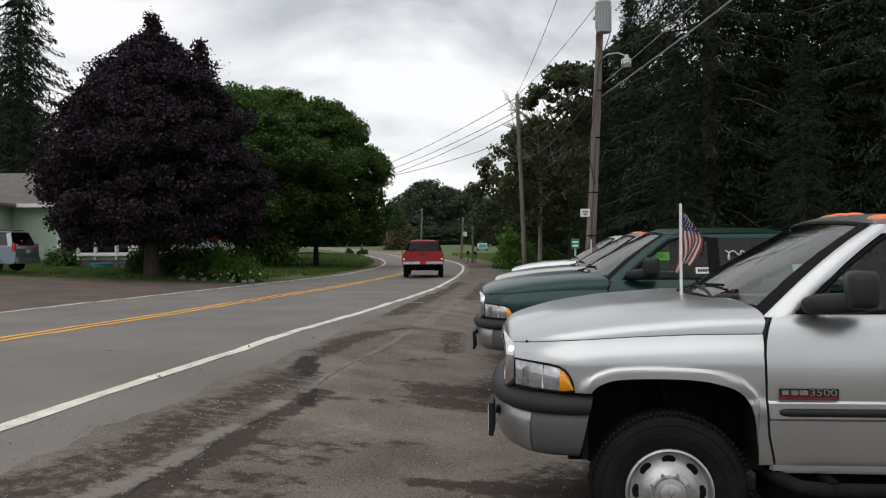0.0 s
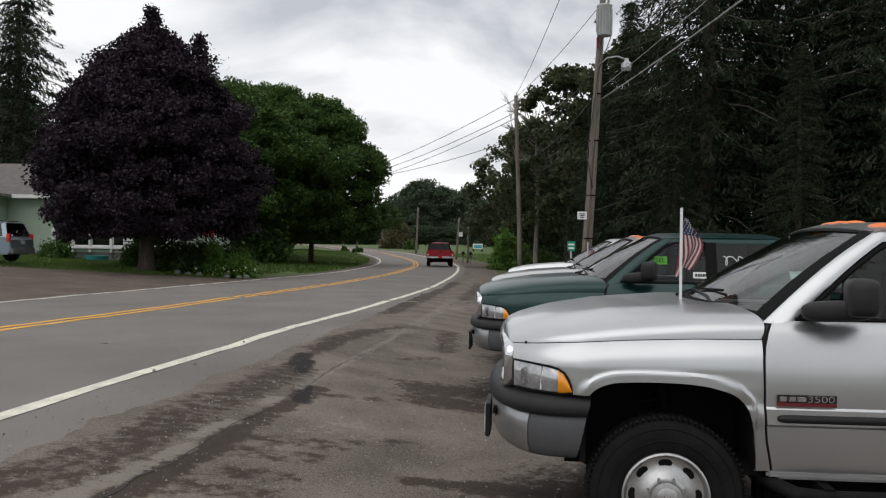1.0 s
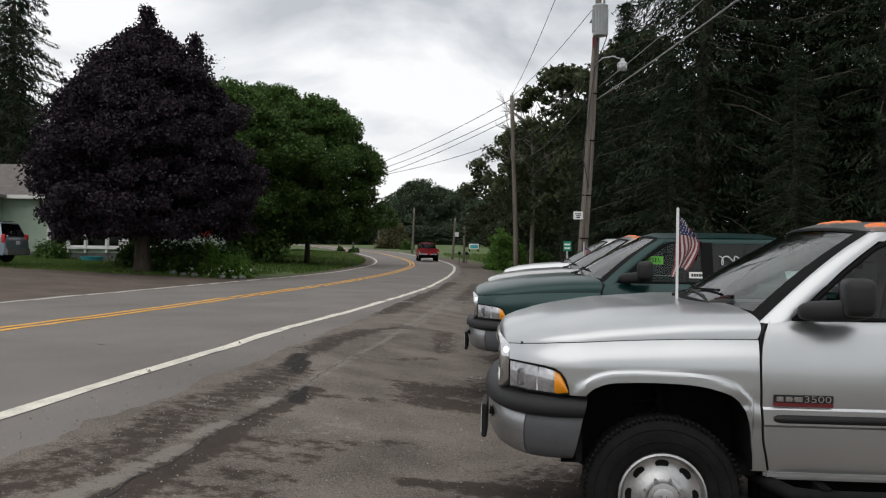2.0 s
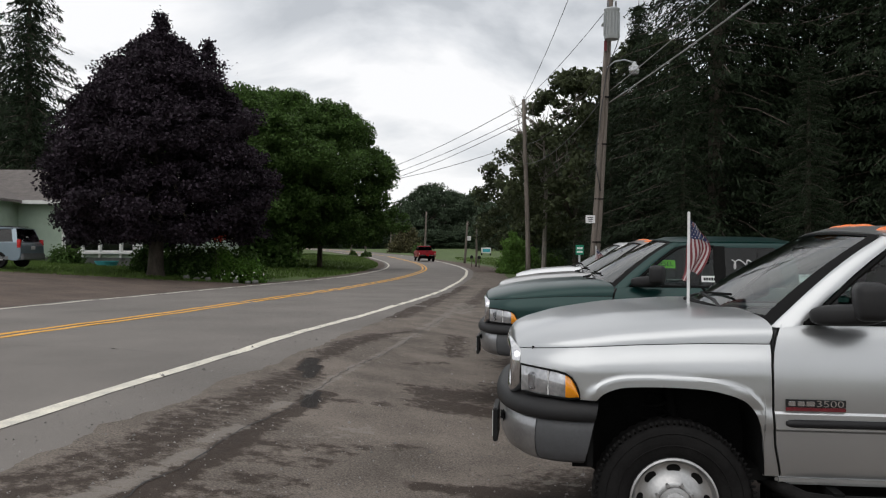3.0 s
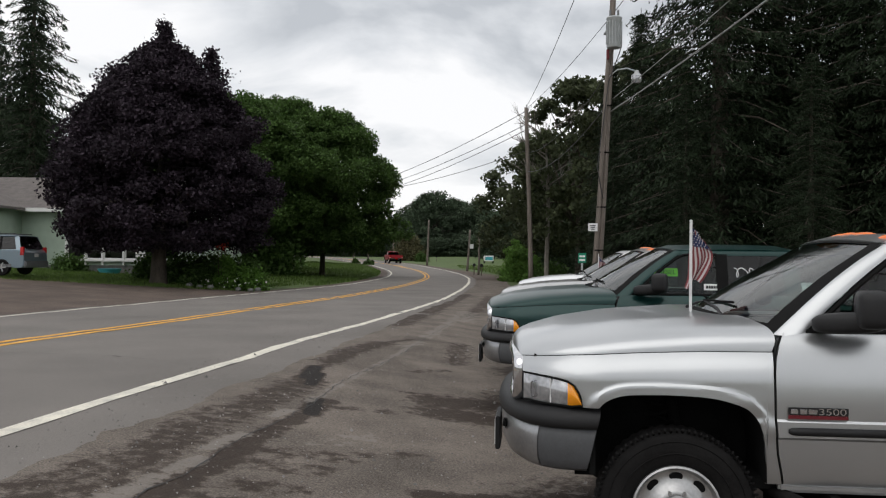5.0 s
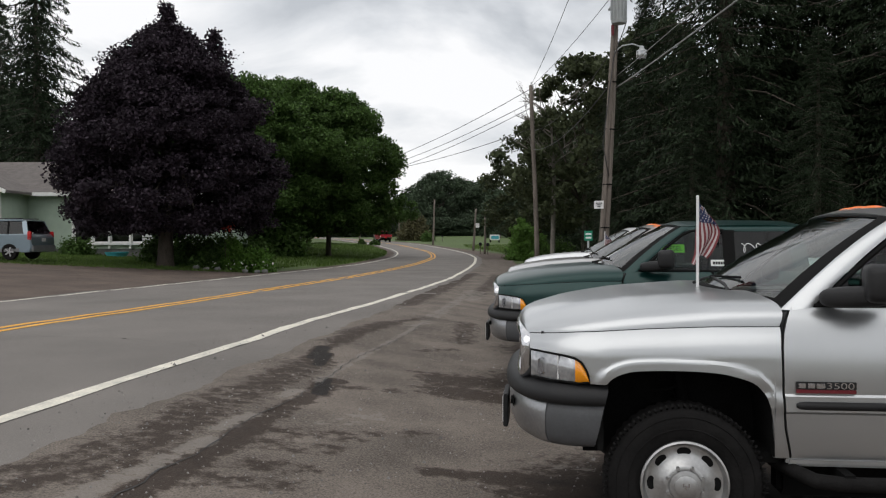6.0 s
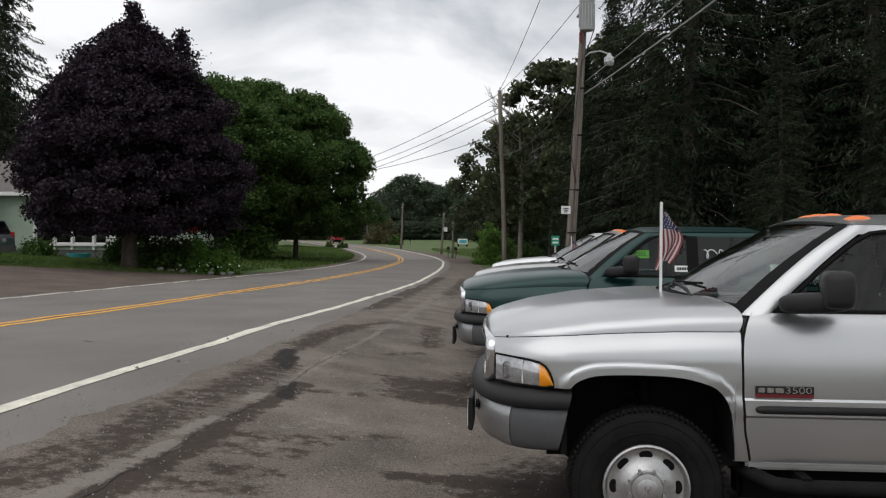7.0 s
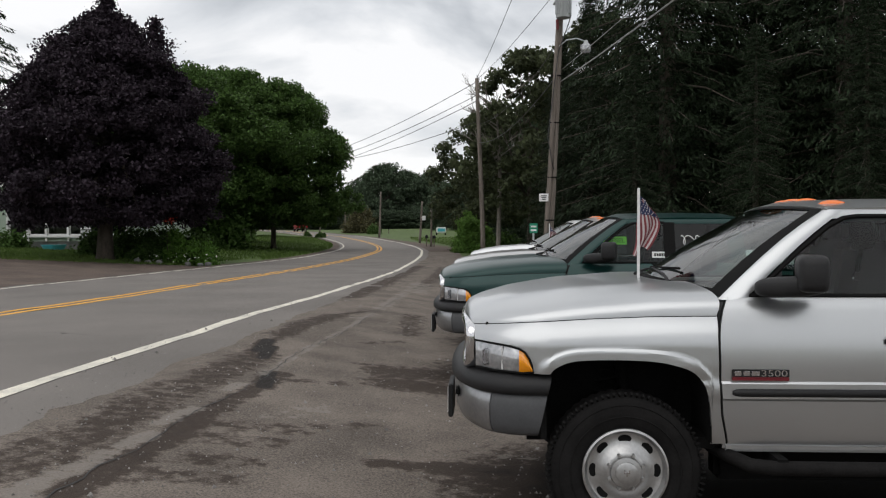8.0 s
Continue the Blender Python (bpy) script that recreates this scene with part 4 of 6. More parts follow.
    hood = part("hood", grid_mesh(rows), pnt, root, smooth=50)
    hood.modifiers.new("thick", "SOLIDIFY").thickness = 0.015
    for s in (-1, 1):
        path = [(u, s * (hood_half(u) + 0.001), gap_z(u) + 0.001) for u in [0.23 + 1.22 * k / 24 for k in range(25)]]
        v, f = tube_arrays(path, [0.0004] + [0.0030] * (len(path) - 1), 5)
        link_mesh("hood_gap", v, f, V["seam"], hood)
    # grille: a bowed chrome ring with a cross before dark slats
    ring = []
    for k in range(73):
        a = 2 * math.pi * k / 72
        e = 2 / 5.5
        cy, cz = math.copysign(abs(math.cos(a)) ** e, math.cos(a)), math.copysign(abs(math.sin(a)) ** e, math.sin(a))
        y, z = (0.735 + 0.01 * cz) * cy, 1.012 + 0.128 * cz
        ny, nz = cy ** 5 / 0.735, cz ** 5 / 0.128
        ln = math.hypot(ny, nz) or 1.0
        ny, nz = ny / ln, nz / ln
        sect = [2 * math.pi * j / 10 for j in range(10)]
        ring.append([(nose_x(y) + 0.040 * math.cos(b) - 0.008, y + 0.024 * math.sin(b) * ny, z + 0.024 * math.sin(b) * nz) for b in sect])
    g = part("grille", grid_mesh(ring, closed=True), V["chrome"], root, "chrome grille with a cross", smooth=60)
    ys = [-0.70 + 1.4 * k / 24 for k in range(25)]
    v, f = tube_arrays([(nose_x(y) + 0.004, y, 1.012) for y in ys], [0.024] * 25, 10)
    link_mesh("cross_bar", v, f, V["chrome"], g, smooth=True)
    v, f = tube_arrays([(0.160, 0, 0.895), (0.150, 0, 1.012), (0.160, 0, 1.13)], [0.03, 0.026, 0.034], 10)
    link_mesh("cross_bar", v, f, V["chrome"], g, smooth=True)
    part("grille_mesh", grid_mesh([[(nose_x(y) + 0.045, y, z) for z in (0.88, 1.15)] for y in ys]), V["under"], g)
    for k in range(9):
        v, f = tube_arrays([(nose_x(y) + 0.030, y, 0.905 + 0.026 * k) for y in ys], [0.005] * 25, 5)
        link_mesh("grille_slat", v, f, V["grey_plastic"], g)
    part("radiator_support", box((0.05, 1.56, 0.30), (0.285, 0, 1.0)), V["under"], root)
    # bumper swept round the nose
    def sweep(sect, q0, q1, n=21, grow=0.0):
        rows = []
        for k in range(n):
            q = q0 + (q1 - q0) * k / (n - 1)
            a = abs(q) * math.pi / 2
            e = 2 / 2.7
            y = math.copysign(0.985 * math.sin(a) ** e, q)
            x = 0.53 - 0.45 * max(0.0, math.cos(a)) ** e
            ny = math.copysign((0.985 * math.sin(a) ** e) ** 1.7 / 0.985 ** 2.7, q)
            nx = -max(1e-6, 0.53 - x) ** 1.7 / 0.45 ** 2.7
            ln = math.hypot(nx, ny)
            nx, ny = nx / ln, ny / ln
            rows.append([(x + nx * o + (z - 0.58) * 0.22 * abs(q) ** 5, y + ny * o, z) for o, z in sect])
        return grid_mesh(rows, closed=True)
    lower = [(-0.08, 0.576), (-0.045, 0.574), (-0.016, 0.592), (0.002, 0.635), (0.010, 0.69), (0.010, 0.74), (0.002, 0.785), (-0.012, 0.80), (-0.08, 0.80)]
    ends = [(o - 0.004, z) for o, z in lower]
    pad = [(-0.10, 0.796), (0.006, 0.794), (0.022, 0.803), (0.029, 0.82), (0.028, 0.846), (0.016, 0.870), (-0.008, 0.888), (-0.045, 0.898), (-0.10, 0.902)]
    bar = V["bumper"]
    bmp = part("front_bumper", sweep(lower, -0.70, 0.70, 61), bar, root, "silver front bumper with black top pad", smooth=45)
    part("bumper_pad", sweep(pad, -1.0, 1.0, 81), V["black_plastic"], bmp, smooth=45)
    for s in (-1, 1):
        part("bumper_end", sweep(ends, s * 0.70, s * 1.0, 19), V["bumper_grey"], bmp, "grey plastic bumper end", smooth=45)
        part("bumper_recess", box((0.03, 0.16, 0.05), (0.105, s * 0.52, 0.735), 0.012), V["under"], bmp)
    pl = part("plate_bracket", box((0.03, 0.36, 0.20), (0.045, 0, 0.60), 0.006), V["black_plastic"], bmp)
    part("front_plate", box((0.004, 0.30, 0.15), (0.027, 0, 0.60), 0.001), V["plate"], bmp)
    # windscreen with its black border
    def screen(p, q):
        """p across from -1 to 1, q from the cowl to the roof."""
        u0 = 1.22 + 0.28 * abs(p) ** 2.2
        u1 = 1.985 + 0.075 * abs(p) ** 2
        y = (0.885 + (0.715 - 0.885) * q) * p
        low, top = 1.336 - 0.046 * p * p, 1.752 + 0.024 * (1 - p * p)
        z = low + (top - low) * q
        return (u0 + (u1 - u0) * q - 0.02 * math.sin(math.pi * q), y, z + 0.012 * math.sin(math.pi * q))
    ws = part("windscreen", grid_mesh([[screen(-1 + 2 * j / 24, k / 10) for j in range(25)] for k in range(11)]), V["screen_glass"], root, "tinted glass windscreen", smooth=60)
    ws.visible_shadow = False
    rim_bm = bmesh.new()
    lift = Vector((-0.004, 0, 0.004))
    for p0, p1, q0, q1 in ((-1, -0.885, 0, 1), (0.885, 1, 0, 1), (-0.885, 0.885, 0, 0.06), (-0.885, 0.885, 0.975, 1)):
        grid_mesh([[Vector(screen(p0 + (p1 - p0) * j / 12, q0 + (q1 - q0) * k / 8)) + lift for j in range(13)] for k in range(9)], rim_bm)
    part("screen_border", rim_bm, V["seam"], ws, smooth=60)
    cowl = [[(1.16 + 0.26 * abs(-1 + 2 * j / 16) ** 2.2 + dx, 0.83 * (-1 + 2 * j / 16), 1.328 - 0.046 * (-1 + 2 * j / 16) ** 2 + dz) for j in range(17)] for dx, dz in ((-0.03, 0.0), (0.03, 0.016), (0.09, 0.012))]
    part("cowl", grid_mesh(cowl), V["black_plastic"], root)
    for y0, y1 in ((-0.50, 0.06), (0.22, 0.72)):
        p, q = screen(y0 / 0.88, 0.05), screen(y1 / 0.88, 0.13)
        v, f = tube_arrays([Vector(p) + Vector((-0.04, 0, 0.004)), Vector(p).lerp(Vector(q), 0.35) + Vector((-0.02, 0, 0.018)), Vector(q) + Vector((-0.010, 0, 0.012))], [0.011, 0.009, 0.005], 6)
        w = link_mesh("wiper", v, f, V["black_plastic"], root)
        a, b = Vector(screen(y0 / 0.88 + 0.1, 0.17)), Vector(screen(y1 / 0.88, 0.13))
        v, f = tube_arrays([a + Vector((-0.012, 0, 0.014)), b + Vector((-0.012, 0, 0.014))], [0.008, 0.006], 5)
        link_mesh("wiper_blade", v, f, V["seam"], w)
    # roof
    rows = []
    for k in range(13):
        u = 2.0 + 1.29 * k / 12
        rows.append([(u + 0.07 * abs(-1 + j / 8) ** 2 * (1 - k / 12), 0.735 * (-1 + j / 8), 1.754 + 0.062 * (1 - abs(-1 + j / 8) ** 2.4) * (1 if 0 < k < 12 else 0.55) + 0.012 * math.sin(math.pi * k / 12)) for j in range(17)])
    roof = part("roof", grid_mesh(rows), pnt, root, smooth=50)
    roof.modifiers.new("thick", "SOLIDIFY").thickness = 0.02
    if roof_lights:
        for y in (-0.52, -0.18, 0.0, 0.18, 0.52):
            bm = bmesh.new()
            bmesh.ops.create_uvsphere(bm, u_segments=16, v_segments=8, radius=1.0, matrix=Matrix.Translation((2.16 + 0.05 * abs(y), y, 1.802 - 0.09 * y * y)) @ Matrix.Diagonal((0.082, 0.05, 0.032, 1)))
            part("roof_marker_light", bm, V["orange"], roof, "orange roof marker light", smooth=60)
    # back of the cab, cargo bed, tailgate, frame
    part("cab_back", box((0.03, 1.76, 0.75), (3.29, 0, 0.9)), pnt, root)
    bm = bmesh.new()
    bm.faces.new([bm.verts.new(p) for p in ((3.30, -0.78, 1.30), (3.30, 0.78, 1.30), (3.27, 0.68, 1.70), (3.27, -0.68, 1.70))])
    part("rear_window", bm, V["dark_glass"], root).visible_shadow = False
    part("rear_frame", box((0.04, 1.5, 0.07), (3.275, 0, 1.73), 0.01), pnt, root)
    part("bed_floor", box((2.45, 1.75, 0.05), (4.6, 0, 0.80)), V["under"], root)
    part("bed_front", box((0.05, 1.78, 0.5), (3.37, 0, 1.0)), pnt, root)
    tg = part("tailgate", box((0.06, 1.62, 0.44), (5.82, 0, 1.01), 0.02), pnt, root)
    part("tailgate_handle", box((0.03, 0.24, 0.07), (5.852, 0, 1.13), 0.01), V["black_plastic"], tg)
    rb = part("rear_bumper", box((0.2, 1.92, 0.13), (5.93, 0, 0.72), 0.03), V["chrome"], root, "chrome step bumper")
    part("rear_plate", box((0.01, 0.30, 0.15), (6.036, 0, 0.735)), V["red_lens"] if body == "red" else V["plate"], rb)
    # deep unseen rails, added to block light from the ground below
    for y in (-0.62, 0.62):
        part("light_block_rail", box((2.9, 0.16, 0.30), (2.95, y, 0.43), 0.03), V["under"], root)
    part("chassis", box((4.9, 0.95, 0.2), (3.2, 0, 0.55)), V["under"], root)
    part("floor_pan", box((2.1, 1.75, 0.06), (2.3, 0, 0.53)), V["under"], root)
    part("engine_bay", box((0.9, 1.0, 0.40), (0.82, 0, 0.84)), V["under"], root)
    part("front_axle", box((0.14, 1.5, 0.14), (WX, 0, 0.40), 0.03), V["under"], root)
    part("rear_axle", box((0.14, 1.5, 0.14), (REAR_X, 0, 0.40), 0.03), V["under"], root)
    # inside
    part("dashboard", box((0.36, 1.6, 0.28), (1.58, 0, 1.12), 0.06), V["dash"], root)
    bm = bmesh.new()
    ring = [(1.86 + 0.06 * math.sin(a), -0.42 + 0.19 * math.cos(a), 1.18 + 0.17 * math.sin(a)) for a in [2 * math.pi * k / 20 for k in range(21)]]
    v, f = tube_arrays(ring, [0.015] * 21, 6, False)
    link_mesh("steering_wheel", v, f, V["black_plastic"], root, smooth=True)
    for y in (-0.42, 0.42):
        seat = part("seat", box((0.50, 0.52, 0.16), (2.28, y, 0.98), 0.05), V["seat"], root, smooth=50)
        part("seat_back", box((0.15, 0.50, 0.62), (2.52, y, 1.26), 0.05, m=Matrix.Rotation(radians(10), 4, "Y")), V["seat"], seat, smooth=50)
        part("headrest", box((0.10, 0.26, 0.17), (2.58, y, 1.63), 0.04), V["seat"], seat, smooth=50)
    part("rear_bench", box((0.5, 1.4, 0.6), (3.0, 0, 1.05), 0.05), V["seat"], root, smooth=50)
    part("inner_mirror", box((0.03, 0.22, 0.06), (1.86, 0, 1.66), 0.012), V["black_plastic"], root)
    return root


def pickup_flag(x, y, z, m, height=0.56, drop=0.37):
    """A small striped flag hanging from a white staff, fixed at a truck's cowl."""
    root = thing("small_flag", m @ pose(x, y, z), "small hanging striped flag on a white plastic staff", "flag", "truck flags")
    part("staff", box((0.016, 0.012, height), (0, 0, height / 2), 0.003), V["plate"], root)
    top = height - 0.035

    def at(i, j):
        """i: stripe edge across the gathered cloth; j: tenths of the way down. It hangs in folds, swings out and falls back past the staff."""
        f, d = i / 13, j / 10
        wide = 0.045 + 0.085 * math.sin(math.pi * min(1.0, 0.12 + d * 0.72))
        mid = 0.034 + 0.040 * math.sin(math.pi * min(1.0, d * 0.9)) - 0.038 * d * d
        x = mid + wide * (f - 0.5) + 0.006 * math.sin(9 * d + 5 * f)
        return (x, 0.020 + 0.016 * math.sin(f * 9 + d * 3.0), top - drop * d * (1.0 - 0.12 * f) - 0.075 * f * (1 - 0.9 * d) - 0.02 * d * math.sin(f * 7))
    for i in range(13):
        bm = grid_mesh([[at(i + k / 2, j) for j in range(11)] for k in range(3)])
        st = part("stripe", bm, V["flag_red"] if i % 2 == 0 else V["flag_white"], root, smooth=80)
        st.modifiers.new("thick", "SOLIDIFY").thickness = 0.002
    bm = grid_mesh([[Vector(at(0.5 + k, j * 0.3)) + Vector((0.0, -0.005, 0.0)) for j in range(11)] for k in range(13)])
    canton = part("canton", bm, V["flag_blue"], root, "navy field with white stars", smooth=80)
    bm = bmesh.new()
    for r in range(6):
        for c in range(5):
            p = Vector(at(1.6 + c * 2.3 + (r % 2) * 1.0, 0.2 + r * 0.5)) + Vector((0, -0.008, 0))
            box((0.006, 0.002, 0.006), p, bm=bm, m=Matrix.Rotation(0.78, 4, "Y"))
    part("stars", bm, V["flag_white"], canton)
    return root


YAW = -6.0
SILVER_AT = pose(0.318, 5.39, 0, 0, 0, YAW)
GREEN_AT = pose(0.40, 9.76, 0, 0, 0, YAW)
PEWTER_AT = pose(0.72, 12.4, 0, 0, 0, YAW)
WHITE_AT = pose(1.34, 16.7, 0, 0, 0, YAW)


def build_trucks():
    row = "parked pickup row"
    s = make_truck("pickup_truck", "silver metallic pickup with orange roof lights, parked nearest the camera's stand", SILVER_AT, "silver", group=row)
    tagged(s, "silver metallic pickup truck with orange roof lights, parked")
    for y in (-1,):
        door = [c for c in s.children if c.name.startswith("front_door")][0]
        part("badge", box((0.285, 0.006, 0.038), (1.65, -1.0, 0.918), 0.002), V["ink"], door, "chrome and dark red model badge")
        part("badge_band", box((0.285, 0.006, 0.019), (1.65, -1.0, 0.889), 0.002), V["badge_red"], door)
        face = Matrix.Translation((1.715, -1.005, 0.917)) @ Matrix.Rotation(math.pi / 2, 4, "X") @ Matrix.Diagonal((1.25, 0.85, 1, 1))
        words("3500", 0.054, face, V["chrome"], door, "badge_number", 0.002)
        for k, w in enumerate((0.036, 0.036, 0.044)):
            part("badge_bar", box((w, 0.006, 0.026), (1.535 + 0.044 * k, -1.005, 0.917), 0.006), V["chrome"], door)
    g = make_truck("pickup_truck", "dark green pickup truck with painted window writing, parked", GREEN_AT, "green", roof_lights=False, group=row)
    win = [c for c in g.children if c.name.startswith("side_window")][0]
    tilt = Matrix.Rotation(math.pi / 2 - radians(16.5), 4, "X")
    part("price_sheet", box((0.24, 0.085, 0.002), (0, 0, 0), m=Matrix.Translation((1.97, -0.800, 1.53)) @ tilt), V["lime"], win, "lime green paper sheet")
    words("DIESEL", 0.068, Matrix.Translation((1.97, -0.803, 1.53)) @ tilt, V["ink"], win, "sheet_words", 0.001)
    part("window_card", box((0.16, 0.065, 0.002), (0, 0, 0), m=Matrix.Translation((2.42, -0.860, 1.385)) @ tilt), V["white_paper"], win, "small white stock card")
    for k in range(5):
        part("card_bar", box((0.02, 0.03, 0.001), (0, 0, 0), m=Matrix.Translation((2.37 + 0.025 * k, -0.8635, 1.385)) @ tilt), V["ink"], win)
    rw = [c for c in g.children if c.name.startswith("rear_side_window")][0]
    loop = [(2.62 + 0.30 * t + 0.035 * math.sin(16 * t + 0.5) * (1 - 0.55 * t), -0.845, 1.53 + 0.03 * t + 0.05 * math.cos(19 * t) * (1 - 0.6 * t)) for t in [k / 70 for k in range(71)]]
    v, f = tube_arrays(loop, [0.005] * 71, 4)
    link_mesh("painted_scrawl", v, f, V["plate"], rw, "white painted scrawl")
    make_truck("pickup_truck", "pewter grey pickup truck with orange roof lights, parked", PEWTER_AT, "pewter", group=row)
    make_truck("pickup_truck", "white pickup truck with a small flag, parked", WHITE_AT, "white", roof_lights=False, group=row)
    pickup_flag(1.19, -0.12, 1.34, SILVER_AT)
    pickup_flag(1.60, -0.86, 1.29, WHITE_AT, 0.46, 0.30)


build_trucks()
RED = make_truck("pickup_truck", "red pickup truck driving away along the road", pose(0, 45, 0), "red", roof_lights=False, extras=False)


# ---------------------------------------------------------------- poles and cables
def lean_pole(name, label, foot, top, r0, r1, group="utility poles", material="pole_wood"):
    root = thing(name, pose(*foot), label, "pole", group)
    d = Vector(top) - Vector(foot)
    path = [d * t + Vector((0.02 * math.sin(5 * t), 0.02 * math.cos(4 * t) - 0.02, 0)) for t in [k / 8 for k in range(9)]]
    path[0] = Vector((0, 0, -0.3))
    v, f = tube_arrays(path, [r0 + (r1 - r0) * k / 8 for k in range(9)], 12)
    link_mesh("shaft", v, f, M[material], root, smooth=True)
    return root


def sag_cable(label, a, b, sag, r, material="cable", name="overhead_cable"):
    a, b = Vector(a), Vector(b)
    n = 18
    path = [a.lerp(b, k / n) + Vector((0, 0, -4 * sag * (k / n) * (1 - k / n))) for k in range(n + 1)]
    v, f = tube_arrays(path, [r] * (n + 1), 5)
    return tagged(link_mesh(name, v, f, M[material], smooth=True), label, "cable", "overhead cables")


def build_poles():
    gz = ground_z(3.9, 22)
    p = lean_pole("utility_pole", "weathered wooden utility pole with transformer and street lamp", (3.90, 22, gz), (4.40, 22, 10.0), 0.098, 0.072)
    b = part("transformer", lathe([(0.05, -0.40), (0.175, -0.395), (0.185, -0.375), (0.185, 0.32), (0.20, 0.34), (0.20, 0.365), (0.17, 0.39), (0.05, 0.40)], 24), M["grey_metal"], p, "grey metal transformer can", smooth=40)
    b.location = (0.38, -0.30, 7.40 - gz)
    for k in range(9):
        a = math.pi * (k / 8) - math.pi
        part("cooling_fin", box((0.012, 0.03, 0.58), (0.192 * math.cos(a), 0.192 * math.sin(a), -0.02), m=Matrix.Rotation(a + math.pi / 2, 4, "Z")), M["grey_metal"], b)
    for dx in (-0.1, 0.1):
        part("insulator", box((0.05, 0.05, 0.22), (dx, 0, 0.47), 0.015), V["grey_plastic"], b)
    part("mounting_band", box((0.36, 0.4, 0.05), (0.36, -0.12, 7.45 - gz), 0.01), M["grey_metal"], p)
    arm = part("crossarm", box((2.2, 0.1, 0.12), (0.47, -0.16, 9.55 - gz), 0.01), M["pole_wood"], p)
    for x in (-0.55, 0.2, 1.3):
        part("insulator", lathe([(0.03, 0), (0.06, 0.04), (0.04, 0.09), (0.06, 0.12), (0.02, 0.17)], 10), V["grey_plastic"], arm).location = (x, -0.16, 9.61 - gz)
    v, f = tube_arrays([(0.27, -0.08, 6.30 - gz), (0.48, -0.2, 6.47 - gz), (0.72, -0.28, 6.50 - gz), (0.92, -0.34, 6.42 - gz)], [0.018] * 4, 8)
    lamp = link_mesh("lamp_arm", v, f, M["grey_metal"], p, smooth=True)
    h = part("lamp_head", lathe([(0.02, 0.22), (0.05, 0.21), (0.06, 0.15), (0.075, 0.13), (0.135, 0.09), (0.14, 0.075), (0.12, 0.068)], 20), M["grey_metal"], lamp, "grey street lamp head", smooth=40)
    h.location = (0.95, -0.34, 6.22 - gz)
    g = part("lamp_refractor", lathe([(0.128, 0.075), (0.133, 0.02), (0.128, -0.075), (0.10, -0.115), (0.02, -0.122)], 20), V["lens"], h, "ribbed glass lamp bowl", smooth=40)
    part("notice_plate", box((0.24, 0.012, 0.20), (-0.10, -0.185, 2.46 - gz), 0.002), V["plate"], p, "white notice plate")
    for k in range(3):
        part("notice_bar", box((0.15 - 0.03 * k, 0.004, 0.022), (-0.10, -0.194, 2.50 - gz - 0.045 * k)), V["ink"], p)
    v, f = tube_arrays([(0.03, -0.11, 0.1), (0.17, -0.11, 3.0), (0.28, -0.10, 5.2), (0.36, -0.10, 7.0)], [0.022] * 4, 8)
    link_mesh("conduit", v, f, M["pole_wood"], p, "grey cable conduit", smooth=True)
    v, f = tube_arrays([(0.16, -0.15, 3.2), (0.0, -0.2, 4.0), (0.28, -0.16, 6.2), (0.52, -0.28, 6.9), (0.58, -0.3, 7.1)], [0.012] * 5, 6)
    link_mesh("lead", v, f, M["cable"], p, smooth=True)
    for z in (1.9, 3.0, 4.4, 5.6):
        part("strap", box((0.24, 0.26, 0.03), (0.05 * z - 0.02, -0.02, z), 0.008), V["under"], p)
    part("cutout_fuse", box((0.07, 0.09, 0.28), (0.24, -0.22, 6.86 - gz), 0.02), V["badge_red"], p)
    q = lean_pole("brace_pole", "grey wooden stub pole strapped beside the utility pole", (3.765, 21.95, gz), (4.20, 21.92, 6.9), 0.068, 0.052)
    p2 = lean_pole("utility_pole", "plain weathered wooden utility pole on the verge", (4.62, 45, ground_z(4.62, 45)), (4.30, 45, 9.55), 0.135, 0.095)
    part("pole_pin", box((0.05, 0.05, 0.35), (-0.32, 0, 9.55 - ground_z(4.62, 45)), 0.01), M["grey_metal"], p2)
    for x, y, tx, tz, r in ((2.65, 95, 2.98, 4.75, 0.14), (3.3, 80, 3.36, 3.6, 0.11), (-2.24, 118, -1.98, 6.8, 0.15), (-9.66, 165, -9.6, 6.1, 0.15), (-13.4, 128, -13.3, 3.3, 0.12), (-10.4, 118, -10.26, 2.7, 0.13)):
        lean_pole("utility_pole", "distant thin wooden pole beside the bend", (x, y, ground_z(x, y)), (tx, y, tz), r, r * 0.7)
    t = thing("road_sign", pose(3.12, 94.6, 2.9), "small white road sign on a distant pole", "sign")
    part("panel", box((0.42, 0.02, 0.5), (0, 0, 0), 0.01), V["plate"], t)
    part("bracket", box((0.3, 0.03, 0.04), (-0.2, 0.05, 0.05)), M["grey_metal"], t)
    dark = "thin dark overhead cable between the utility poles"
    sag_cable(dark, (4.30, 45, 9.6), (3.85, 22, 9.75), 0.25, 0.011)
    sag_cable(dark, (4.30, 45, 9.5), (5.65, 22, 9.75), 0.3, 0.011)
    sag_cable(dark, (4.40, 45, 6.2), (4.24, 22, 5.7), 0.5, 0.016)
    sag_cable(dark, (4.45, 45, 7.2), (4.3, 22, 6.6), 0.5, 0.012)
    for z0, z1 in ((9.4, 8.05), (8.7, 7.6), (8.4, 7.1), (7.3, 7.45)):
        sag_cable("dark overhead cable crossing the road to the trees", (4.32, 45, z0), (-6.8, 76, z1), 0.35, 0.018)
    sag_cable(dark, (3.85, 22, 9.75), (3.0, -12, 9.6), 0.3, 0.011)
    sag_cable(dark, (4.6, 22, 9.75), (3.9, -12, 9.6), 0.3, 0.011)
